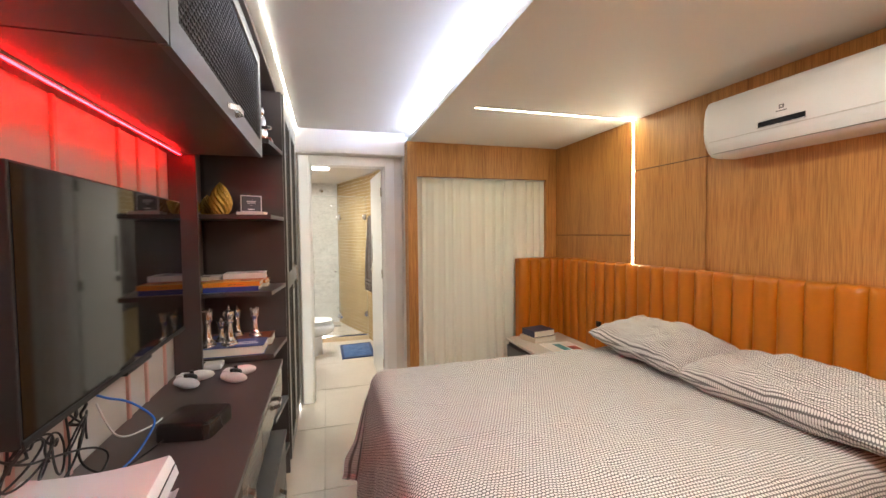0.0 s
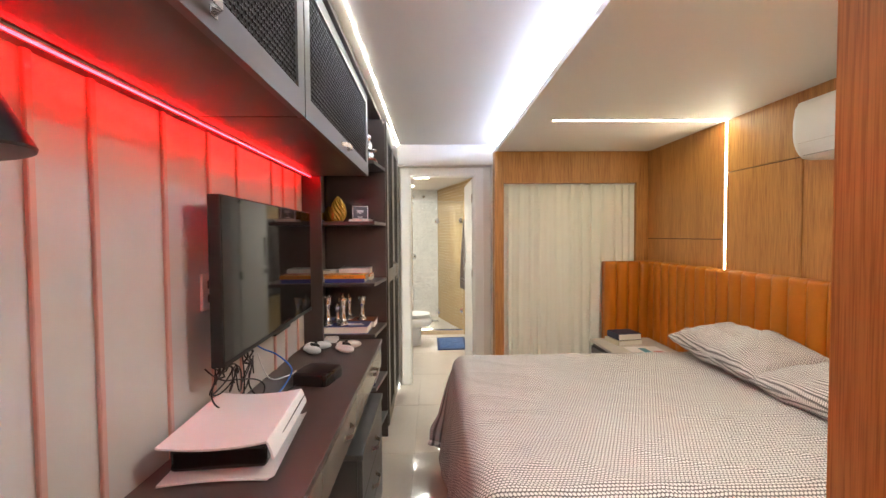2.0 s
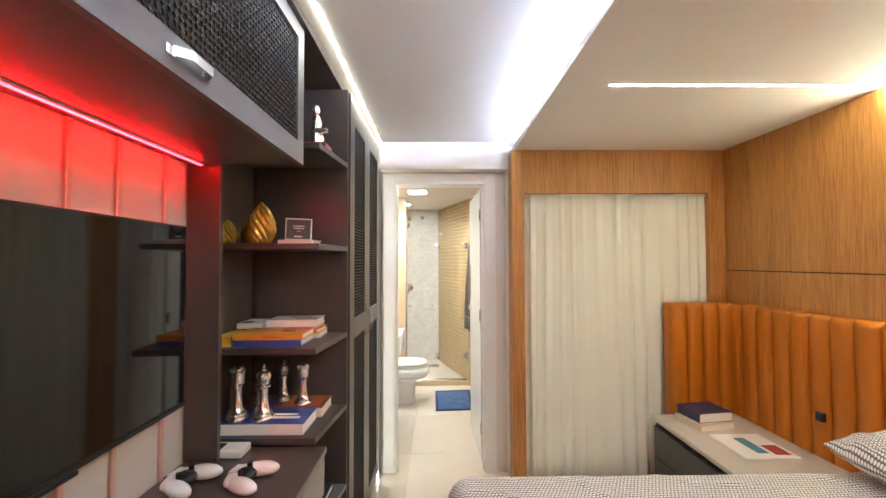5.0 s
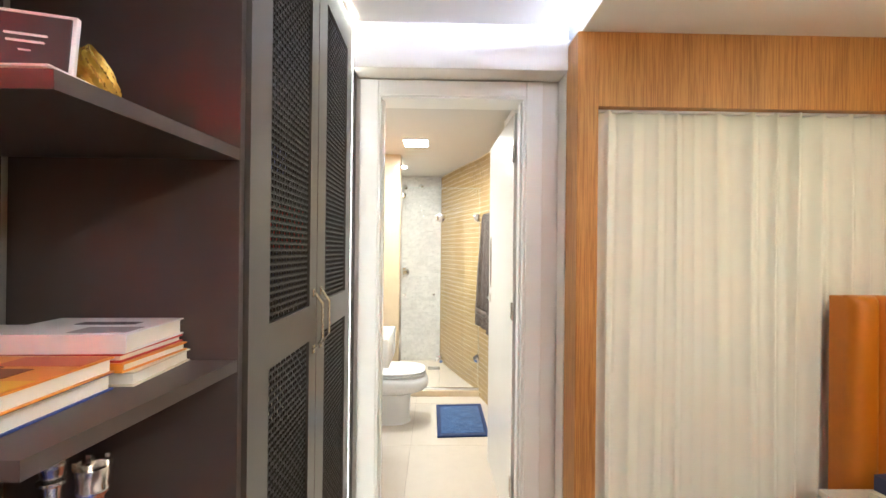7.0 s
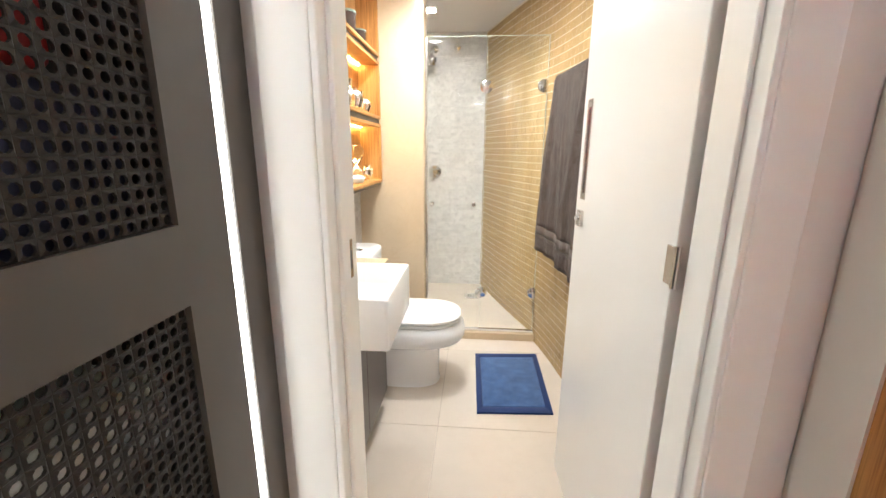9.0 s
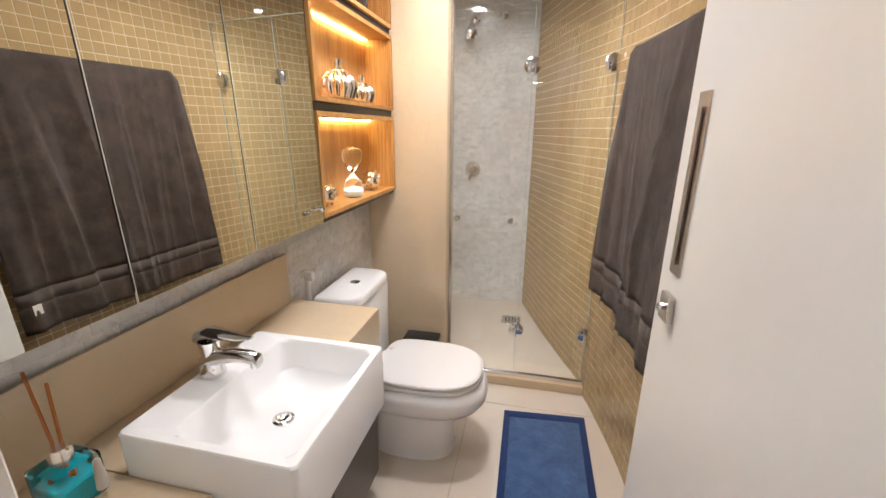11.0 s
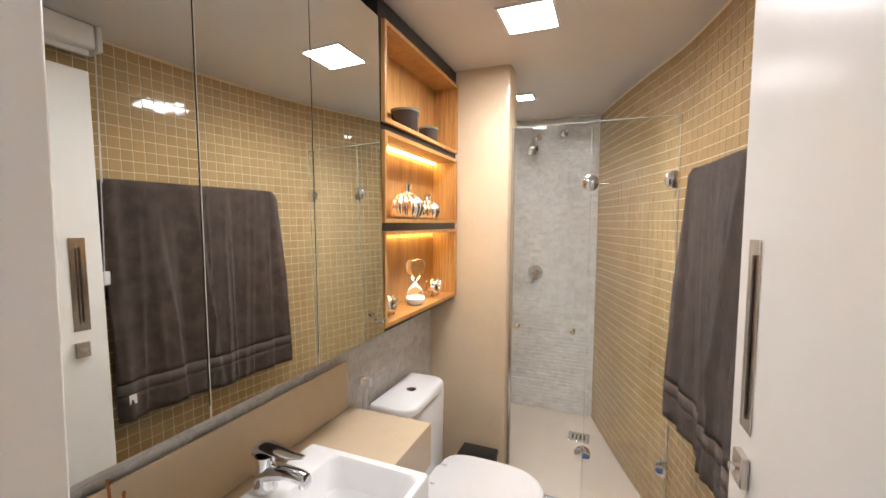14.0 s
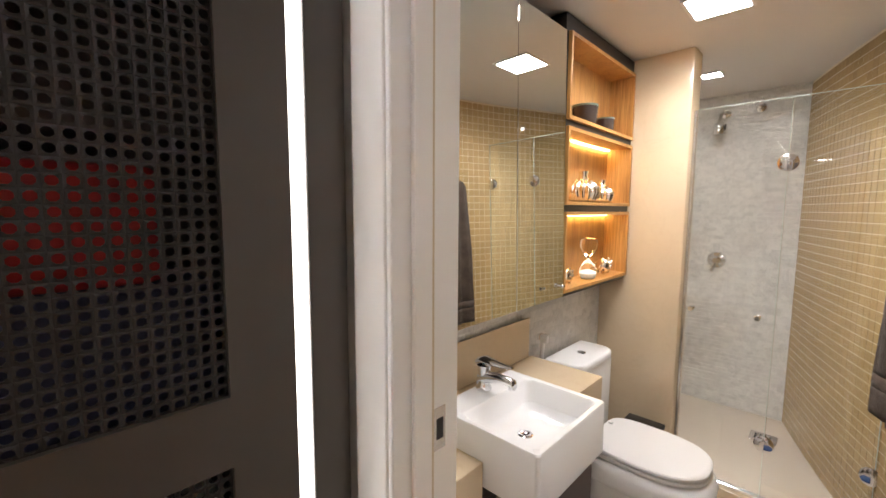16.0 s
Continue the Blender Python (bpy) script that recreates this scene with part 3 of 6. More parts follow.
def clip_handle(parent, x, y, z, along="y", L=0.055, w=0.018):
    """A folded strip handle on two screwed feet."""
    bm = bmesh.new()
    o = 0.026
    for s in (-1, 1):
        box(bm, x, x + 0.003, y + s * L - 0.012, y + s * L + 0.012, z - w / 2, z + w / 2, 0.0008)
    path = [(-L, 0.003), (-L * 0.62, o), (L * 0.62, o), (L, 0.003)]
    for (a, oa), (b, ob_) in zip(path, path[1:]):
        v = [bm.verts.new((x + q + e, y + p, z + zz)) for p, q in ((a, oa), (b, ob_)) for e in (0, 0.003) for zz in (-w / 2, w / 2)]
        for q in ((0, 1, 5, 4), (2, 6, 7, 3), (0, 4, 6, 2), (1, 3, 7, 5), (0, 2, 3, 1), (4, 5, 7, 6)):
            bm.faces.new([v[i] for i in q])
    if along == "z":
        bmesh.ops.rotate(bm, verts=bm.verts, cent=(x, y, z), matrix=Matrix.Rotation(radians(90), 3, "X"))
    return part("handle", bm, M["nickel"], parent, "satin metal strap handle")


# ---- upper cabinets over the desk ----
for k, (y0, y1) in enumerate(((-1.58, -0.765), (-0.76, 0.465), (0.47, 1.697), (1.703, CAB_END))):
    cab = thing("wall_cabinet", (0.15, (y0 + y1) / 2, CAB_Z), "graphite wall cabinet with a dark mesh door above the desk", "cabinet", "wall cabinets over the desk")
    part("bottom_panel", cube(LEFT + 0.002, CAB_X - 0.022, y0, y1, CAB_Z, CAB_Z + 0.02, 0.001), M["espresso"], cab, "espresso bottom panel")
    part("top_panel", cube(LEFT + 0.001, CAB_X - 0.022, y0, y1, 2.35, 2.37), M["espresso"], cab)
    part("back_panel", cube(LEFT + 0.001, LEFT + 0.012, y0, y1, CAB_Z + 0.02, 2.35), M["espresso"], cab)
    for ya in (y0, y1 - 0.018):
        part("side_panel", cube(LEFT + 0.012, CAB_X - 0.022, ya, ya + 0.018, CAB_Z + 0.02, 2.35), M["espresso"], cab, "espresso side panel")
    d = framed_door(cab, CAB_X, y0 + 0.001, y1 - 0.001, CAB_Z - 0.004, 2.37, M["graphite"], [(y0 + 0.055, y1 - 0.06, 1.955, 2.315)], label="graphite frame door with mesh")
    clip_handle(d, CAB_X, (y0 + y1) / 2 + 0.03 if k < 3 else 2.265, 1.918)
red = thing("red_light_line", (0.035, 0.7, 1.88), "glowing red strip light under the wall cabinets", "strip light")
part("profile", cube(0.03, 0.04, BACK_Y + 0.1, 2.91, 1.8782, 1.8858), M["white_plastic"], red)
part("diffuser", cube(0.032, 0.038, BACK_Y + 0.12, 2.905, 1.8745, 1.878, 0.0008), M["led_red"], red, "glowing red strip")

# light line along the cabinet tops
top_line = thing("cabinet_light_line", (0.45, 1.3, HIGH_Z), "warm white strip light along the cabinet tops", "strip light")
part("diffuser", cube(0.4515, 0.4545, BACK_Y + 0.05, 4.37, HIGH_Z - 0.004, HIGH_Z - 0.0005), M["led_cab"], top_line, "glowing white strip")
structure("filler", cube(LEFT, 0.40, BACK_Y, 3.44, 2.372, HIGH_Z - 0.001), M["espresso"], "espresso filler strip above the cabinets", "trim")

# ---- desk ----
desk = thing("desk", (0.2, 1.4, 0), "long espresso desk top with taupe drawers", "desk")
part("desktop", cube(LEFT + 0.002, DESK_X, 0.2, 3.048, DESK_Z - 0.025, DESK_Z, 0.002), M["espresso"], desk)
part("apron", cube(LEFT + 0.002, DESK_X - 0.03, 0.2, 3.046, DESK_Z - 0.17, DESK_Z - 0.026), M["espresso"], desk)
part("side_panel", cube(LEFT + 0.002, DESK_X - 0.02, 0.2, 0.225, 0, DESK_Z - 0.17), M["espresso"], desk)
for y0, y1 in ((0.21, 0.92), (0.925, 1.635), (1.64, 2.35), (2.355, 3.046)):
    d = part("drawer_front", cube(DESK_X - 0.03, DESK_X - 0.006, y0 + 0.002, y1 - 0.002, DESK_Z - 0.175, DESK_Z - 0.028, 0.002), M["drawer"], desk, "glossy taupe drawer front")
    clip_handle(d, DESK_X - 0.006, (y0 + y1) / 2, DESK_Z - 0.1)

ped = thing("drawer_pedestal", (0.24, 2.35, 0), "dark graphite drawer pedestal under the desk", "drawers")
part("body", cube(0.0, 0.462, 2.04, 2.67, 0.05, 0.60), M["pedestal"], ped)
part("top", cube(-0.01, 0.487, 2.03, 2.68, 0.60, 0.625, 0.003), M["pedestal"], ped)
for z0, z1 in ((0.065, 0.23), (0.235, 0.41), (0.415, 0.595)):
    d = part("drawer_front", cube(0.462, 0.482, 2.045, 2.665, z0, z1, 0.002), M["pedestal"], ped)
    clip_handle(d, 0.482, 2.355, (z0 + z1) / 2)
for x in (0.05, 0.43):
    for y in (2.08, 2.62):
        part("foot", rod(bmesh.new(), (x, y, 0), (x, y, 0.05), 0.02), M["black"], ped)

# ---- open shelf unit beside the wardrobe ----
unit = thing("shelf_unit", (0.2, 3.2, 0), "open espresso shelf unit between desk and wardrobe", "shelf")
part("back_panel", cube(LEFT + 0.002, LEFT + 0.012, 2.955, WARD_Y0 - 0.022, 0, 2.37), M["espresso"], unit)
part("side_panel", cube(LEFT + 0.002, 0.09, 2.93, 2.953, DESK_Z + 0.001, 2.37, 0.001), M["espresso"], unit)
part("side_panel", cube(0.0, 0.43, WARD_Y0 - 0.02, WARD_Y0 - 0.001, 0, 2.37, 0.001), M["espresso"], unit)
for z in (0.2, 0.5, 0.868, 1.205, 1.61, 2.01):
    y0 = 3.05 if 0.86 < z < 1.5 else 3.08
    bm = bmesh.new()
    prism(bm, [(LEFT + 0.014, y0), (0.395, y0), (0.43, WARD_Y0 - 0.022), (LEFT + 0.014, WARD_Y0 - 0.022)], z - 0.022, z)
    part("shelf", bm, M["espresso"] if z > 0.8 else M["graphite"], unit)

# ---- wardrobe ----
ward = thing("wardrobe", (0.2, 3.9, 0), "tall taupe wardrobe with mesh doors and strap handles", "wardrobe")
bm = bmesh.new()
box(bm, LEFT + 0.002, WARD_X - 0.022, WARD_Y0, WARD_Y0 + 0.018, 0.0, 2.37)
box(bm, LEFT + 0.002, WARD_X - 0.022, WARD_Y1 - 0.018, WARD_Y1, 0.0, 2.37)
box(bm, LEFT + 0.002, WARD_X - 0.022, WARD_Y0 + 0.018, WARD_Y1 - 0.018, 2.352, 2.37)
box(bm, LEFT + 0.002, WARD_X - 0.022, WARD_Y0 + 0.018, WARD_Y1 - 0.018, 0.05, 0.07)
box(bm, LEFT + 0.002, 0.0, WARD_Y0 + 0.018, WARD_Y1 - 0.018, 0.07, 2.352)
box(bm, 0.05, WARD_X - 0.05, WARD_Y0 + 0.02, WARD_Y1 - 0.02, 0, 0.05)
part("body", bm, M["espresso"], ward, "espresso carcass")
for z in (0.55, 0.95, 1.22, 1.62, 1.98):
    part("shelf", cube(0.0, WARD_X - 0.06, WARD_Y0 + 0.018, WARD_Y1 - 0.018, z - 0.018, z), M["espresso"], ward)
for y0, y1, o0, o1, hy in ((WARD_Y0, 3.892, 3.54, 3.825, 3.864), (3.895, 4.3795, 3.985, 4.285, 3.938)):
    d = framed_door(ward, WARD_X, y0 + 0.001, y1, 0.075, 2.365, M["taupe"], [(o0, o1, 0.165, 1.15), (o0, o1, 1.252, 2.235)], label="taupe frame door with mesh")
    clip_handle(d, WARD_X, hy, 1.202, "z", 0.085, 0.02)
post = thing("wardrobe_light_post", (0.42, 4.385, 0), "dark end panel with a glowing vertical strip beside the wardrobe", "strip light")
part("end_panel", cube(LEFT + 0.002, WARD_X, 4.406, 4.474, 0, HIGH_Z - 0.001, 0.001), M["taupe"], post)
part("diffuser", cube(WARD_X - 0.012, WARD_X - 0.004, 4.3805, 4.4055, 0.0, HIGH_Z - 0.001, 0.0008), M["led_post"], post, "glowing white strip")

# ---- television ----
tv = thing("television", (0.08, 2.25, 1.08), "large black flat television with a glossy screen on the wall", "television")
def tv_part(name, bm, material, label=""):
    bmesh.ops.rotate(bm, verts=bm.verts, cent=(0.08, 2.25, 0), matrix=Matrix.Rotation(radians(1.8), 3, "Z"))
    return part(name, bm, material, tv, label)
tv_part("housing", cube(0.038, 0.078, 1.73, 2.79, 1.085, 1.652, 0.004, 2), M["black"])
tv_part("screen", cube(0.0785, 0.0795, 1.737, 2.783, 1.102, 1.646), M["black_gloss"], "dark glossy screen")
tv_part("bezel", cube(0.078, 0.083, 1.73, 2.79, 1.085, 1.1, 0.002), M["black"])
tv_part("sensor_bar", cube(0.06, 0.082, 2.2, 2.4, 1.072, 1.085, 0.003), M["black"])
tv_part("bracket", cube(-0.0, 0.04, 2.1, 2.45, 1.22, 1.5, 0.004), M["black"])

# ---- curtain ----
bm = bmesh.new()
N, K = 520, 14
rows = []
for k in range(K + 1):
    z = 0.03 + (2.0 - 0.03) * k / K
    row = []
    for i in range(N + 1):
        u = i / N
        ph = 2 * math.pi * (13.5 * u + 0.3 * math.sin(6 * u) + 0.2 * math.sin(19 * u + 1) + 0.07 * math.sin(1.4 * z + 11 * u))
        amp = 0.8 * (0.021 + 0.008 * math.sin(9 * u + 2) + 0.004 * math.sin(31 * u)) * (0.8 + 0.2 * math.cos(1.4 * z + 5 * u))
        sway = 0.006 * math.sin(2 * z + 7 * u) * (1 - z / 2.0)
        y = 4.296 + amp * (math.sin(ph) + 0.3 * math.sin(2 * ph + 0.8)) + sway
        row.append(bm.verts.new((NICHE[0] + 0.006 + (NICHE[1] - NICHE[0] - 0.012) * u + 0.004 * math.sin(ph * 2), y, z)))
    rows.append(row)
for a, b in zip(rows, rows[1:]):
    for i in range(N):
        bm.faces.new((a[i], a[i + 1], b[i + 1], b[i]))
cur = thing("curtain", (2.1, 4.292, 0.03), "floor-length off-white linen curtain in soft folds", "curtain")
c = part("cloth", bm, M["curtain"], cur, "", True)
c.modifiers.new("thickness", "SOLIDIFY").thickness = 0.003
bm = cube(NICHE[0], NICHE[1], 4.28, 4.32, 1.995, 2.004)
part("track", bm, M["white_plastic"], cur)

# ---- headboard ----
head = thing("headboard", (2.82, 2.6, 0), "caramel leather headboard in upright padded channels", "headboard")
def channel(w, bulge=0.028, z0=0.12, z1=1.262):
    bm = bmesh.new()
    zs = [z0 + (z1 - 0.03 - z0) * k / 10 for k in range(11)] + [z1 - 0.015, z1 - 0.005, z1]
    rings = []
    for k, z in enumerate(zs):
        e = max(0.0, (z - (z1 - 0.03)) / 0.03)
        s = math.sqrt(max(0.0, 1 - e * e))
        ring = []
        for i in range(13):
            u = i / 12
            d = (1 - abs(2 * u - 1) ** 3.2) * bulge * (0.25 + 0.75 * s) + 0.018 * s
            ring.append(bm.verts.new((-d, -w / 2 + w * u, z)))
        rings.append(ring)
    for a, b in zip(rings, rings[1:]):
        for i in range(12):
            bm.faces.new((a[i], a[i + 1], b[i + 1], b[i]))
    back = [[bm.verts.new((0.012, y, z)) for y in (-w / 2, w / 2)] for z in (zs[0], zs[-1])]
    bm.faces.new(rings[-1] + [back[1][1], back[1][0]])
    bm.faces.new([r[0] for r in rings] + [back[1][0], back[0][0]])
    bm.faces.new([r[-1] for r in rings] + [back[1][1], back[0][1]])
    return mesh_from("channel", bm, M["leather"], True)
CW = 0.1165
ch = channel(CW)
for k in range(27):
    piece("channel", ch, head, (RIGHT - 0.02, 4.185 - CW * (k + 0.5), 0))
ch2 = channel(0.106)
for k in range(4):
    piece("channel", ch2, head, (2.4 + 0.106 * (k + 0.5), WOOD_Y - 0.075, 0), radians(90))
part("back_board", cube(2.402, 2.83, WOOD_Y - 0.0745, WOOD_Y - 0.002, 0.12, 1.255, 0.004), M["leather"], head)
part("base_panel", cube(RIGHT - 0.03, RIGHT - 0.0045, 1.04, 4.2, 0, 0.125), M["leather"], head)

# ---- bed ----
BX0, BX1, BY0, BY1, BZ = 0.895, 2.79, 1.55, 3.085, 0.732
bed = thing("bed", (1.8, 2.28, 0), "double bed on an upholstered base under a patterned spread", "bed")
part("box_base", cube(BX0 + 0.05, BX1, BY0 + 0.04, BY1 - 0.04, 0.06, 0.40, 0.02, 2), M["sheet"], bed)
part("mattress", cube(BX0 + 0.035, BX1, BY0 + 0.03, BY1 - 0.03, 0.402, BZ - 0.012, 0.09, 5), M["sheet"], bed, "white mattress", True)
for x in (1.0, 2.6):
    for y in (BY0 + 0.15, BY1 - 0.15):
        bm = bmesh.new()
        rod(bm, (x, y, 0), (x, y, 0.062), 0.025, 12)
        part("leg", bm, M["black"], bed)


def spread_sheet(hem):
    """The bedspread, laid over the bed and falling on three sides, with creases and flared corners; hem picks its sewn edge."""
    bm = bmesh.new()
    uvl = bm.loops.layers.uv.new("UVMap")
    R, DROP = 0.085, 0.66
    ix0, iy0, iy1 = BX0 + R, BY0 + R, BY1 - R
    nx, ny = 120, 130
    lx, ly = (2.5 - ix0) + DROP, (iy1 - iy0) + 2 * DROP
    grid, depth = [], {}
    for i in range(nx + 1):
        row = []
        for j in range(ny + 1):
            s, t = -DROP + lx * i / nx, -DROP + ly * j / ny
            ex = max(0.0, -s)
            ey0, ey1 = max(0.0, -t), max(0.0, t - (iy1 - iy0))
            ey = ey0 + ey1
            d = math.hypot(ex, ey) if ex and ey else ex + ey
            d = min(d, DROP + 0.02)
            px, py = ix0 + max(0.0, s) + (0.03 * noise.noise((t * 3, 1.0, 0.0)) if i == nx else 0), iy0 + min(max(0.0, t), iy1 - iy0)
            dirx, diry = -ex, (ey1 - ey0)
            n = math.hypot(dirx, diry)
            if n:
                dirx, diry = dirx / n, diry / n
            arc = R * math.pi / 2
            if d < arc:
                a = d / R
                out, down = R * math.sin(a), R * (1 - math.cos(a))
            else:
                fall = d - arc
                near = max(0.0, 1 - min(abs(t - (iy1 - iy0)), abs(t)) / 0.5) if ex else 0
                lean = (0.09 + 0.1 * near if ex else 0.07) + (0.14 if ex and ey else 0)
                out, down = R + fall * lean, R + fall * math.sqrt(1 - lean * lean)
                run = (s if ey else t)
                fold = noise.noise((run * 7.0, 3.1 if ex else 8.3, d * 1.2))
                out += 0.035 * (fall / DROP) * (fold + 0.2 * math.sin(run * 31))
            x, y, z = px + dirx * out, py + diry * out, BZ - down
            if d < arc:
                fade = 1 - d / arc
                z += fade * (0.006 * noise.noise((x * 3.2, y * 3.2, 0.0)) + 0.002 * noise.noise((x * 11 + y * 4, y * 9, 2.0)))
                cr = noise.noise((x * 2.0 + y * 5.5, y * 1.4 - x * 2.2, 5.0))
                z += fade * 0.007 * max(0.0, 1 - abs(cr) * 9)
                z += fade * 0.010 * max(0.0, x - 2.1) * noise.noise((x * 8, y * 8, 9.0))
            row.append((bm.verts.new((x, y, max(z, 0.025))), (s, t)))
            depth[i, j] = max(ex, ey)
        grid.append(row)
    for i in range(nx):
        for j in range(ny):
            if (max(depth[i, j], depth[i + 1, j + 1], depth[i + 1, j], depth[i, j + 1]) > DROP - 0.03) != hem:
                continue
            q = (grid[i][j], grid[i + 1][j], grid[i + 1][j + 1], grid[i][j + 1])
            f = bm.faces.new([v for v, _ in q])
            for lp, (_, st) in zip(f.loops, q):
                lp[uvl].uv = st
    bmesh.ops.delete(bm, geom=[v for v in bm.verts if not v.link_faces], context="VERTS")
    return bm


sp = thing("bedspread", (1.7, 2.29, BZ), "white cotton bedspread woven with small dark ovals, hanging over the bed", "bedspread")
for hem in (False, True):
    o = part("hem" if hem else "cloth", spread_sheet(hem), M["spread"], sp, "", True)
    o.modifiers.new("thickness", "SOLIDIFY").thickness = 0.007 if hem else 0.004


def pillow(loc, size, rot, seed):
    bm = bmesh.new()
    uvl = bm.loops.layers.uv.new("UVMap")
    L, W, H = size
    n = 28
    tops = []
    for side in (1, -1):
        g = []
        for i in range(n + 1):
            row = []
            for j in range(n + 1):
                u, v = 2 * i / n - 1, 2 * j / n - 1
                edge = max(0.0, (1 - abs(u) ** 3.2)) ** 0.45 * max(0.0, (1 - abs(v) ** 3.2)) ** 0.45
                px = L / 2 * u * (1 - 0.07 * (1 - v * v) * 0 - 0.06 * (1 - abs(v)) * abs(u))
                py = W / 2 * v * (1 - 0.06 * (1 - abs(u)) * abs(v))
                h = H / 2 * edge * side
                h += edge * 0.03 * noise.noise((u * 2.2 + seed, v * 2.2, side * 3.0)) + edge * 0.014 * noise.noise((u * 5 + seed, v * 6, side))
                h -= side * edge * 0.016 * max(0.0, 1 - 7 * abs(noise.noise((u * 2.6 + seed * 3, v * 2.2 + 1.5 * u, 4.0))))
                row.append((bm.verts.new((px, py, h)), (px, py)))
            g.append(row)
        for i in range(n):
            for j in range(n):
                q = [g[i][j], g[i + 1][j], g[i + 1][j + 1], g[i][j + 1]]
                if side < 0:
                    q = q[::-1]
                f = bm.faces.new([v for v, _ in q])
                for lp, (_, st) in zip(f.loops, q):
                    lp[uvl].uv = (st[0] * 1.3, st[1] * 1.3)
    bmesh.ops.remove_doubles(bm, verts=bm.verts, dist=0.0008)
    bmesh.ops.transform(bm, matrix=pose(*loc, *rot), verts=bm.verts)
    return tagged(part("pillow", bm, M["spread"], None, "", True), "plump pillow in white and dark grey woven cotton, against the headboard", "pillow", "pillows on the bed")


pillow((2.565, 2.69, 0.84), (0.72, 0.45, 0.19), (-7, -3, 91), 1.0)
pillow((2.575, 1.94, 0.825), (0.88, 0.46, 0.185), (-8, 2, 89), 7.0)

# ---- nightstand ----
ns = thing("nightstand", (2.5, 3.7, 0), "low nightstand with a pale marble-look top", "nightstand")
part("top", cube(2.24, 2.79, 3.3, 4.12, 0.52, 0.545, 0.003), marble("pale_top", (0.6, 0.56, 0.5), (0.4, 0.36, 0.3), 0.3, 3, 0.4), ns)
part("body", cube(2.27, 2.79, 3.33, 4.12, 0.1, 0.49), M["espresso"], ns)
part("drawer_front", cube(2.245, 2.269, 3.34, 4.1, 0.3, 0.485, 0.003), M["pedestal"], ns)
part("drawer_front", cube(2.245, 2.269, 3.34, 4.1, 0.1, 0.295, 0.003), M["pedestal"], ns)
part("plinth", cube(2.3, 2.77, 3.36, 4.1, 0.0, 0.1), M["black"], ns)
part("gap_rail", cube(2.275, 2.79, 3.335, 4.115, 0.49, 0.52), M["black"], ns)

# ---- air conditioner ----
ac = thing("air_conditioner", (2.74, 2.07, 1.9), "white split air conditioner mounted high on the oak wall", "air conditioner")
def ac_shell():
    prof = [(2.85, 1.89), (2.73, 1.886), (2.69, 1.892), (2.668, 1.91), (2.65, 1.94), (2.638, 1.975), (2.633, 2.02), (2.634, 2.09), (2.643, 2.15), (2.66, 2.178), (2.69, 2.188), (2.85, 2.19)]
    bm = bmesh.new()
    y0, y1 = 1.66, 2.475
    rings = []
    for y, k in ((y0, 0.94), (y0 + 0.012, 0.985), (y0 + 0.03, 1.0), (y1 - 0.03, 1.0), (y1 - 0.012, 0.985), (y1, 0.94)):
        rings.append([bm.verts.new((2.85 + (x - 2.85) * k, y, 2.045 + (z - 2.045) * k)) for x, z in prof])
    for a, b in zip(rings, rings[1:]):
        for i in range(len(prof)):
            j = (i + 1) % len(prof)
            bm.faces.new((a[i], a[j], b[j], b[i]))
    bm.faces.new(rings[0])
    bm.faces.new(rings[-1])
    return bm
part("housing", ac_shell(), M["white_plastic"], ac, "", True)
bm = bmesh.new()
lo, hi = [[bm.verts.new((x, y, z)) for x, z in ((2.6655, 1.909), (2.647, 1.939), (2.6385, 1.962), (2.6415, 1.9635), (2.65, 1.941), (2.669, 1.911))] for y in (1.70, 2.435)]
for i in range(6):
    bm.faces.new((lo[i], lo[(i + 1) % 6], hi[(i + 1) % 6], hi[i]))
bm.faces.new(lo)
bm.faces.new(hi)
fl = part("flap", bm, M["white_plastic"], ac, "hinged white outlet flap")
part("flap_gap", cube(2.6365, 2.6395, 1.70, 2.435, 1.9645, 1.9662), M["panel"], ac)
part("flap_gap", cube(2.6672, 2.6702, 1.70, 2.435, 1.9055, 1.9075), M["graphite"], ac)
part("display", cube(2.6305, 2.6345, 1.985, 2.18, 1.98, 2.003, 0.001), M["black_gloss"], ac, "dark display strip")
part("display_trim", cube(2.6295, 2.6345, 1.98, 2.185, 1.9755, 1.9795, 0.001), M["chrome"], ac, "thin chrome trim")
part("badge", cube(2.6315, 2.6338, 2.07, 2.09, 2.042, 2.06), M["graphite"], ac)
part("badge_mark", cube(2.6312, 2.6335, 2.076, 2.084, 2.047, 2.055), M["white_plastic"], ac)
part("badge_writing", cube(2.6315, 2.6338, 2.058, 2.102, 2.03, 2.034), M["graphite"], ac)

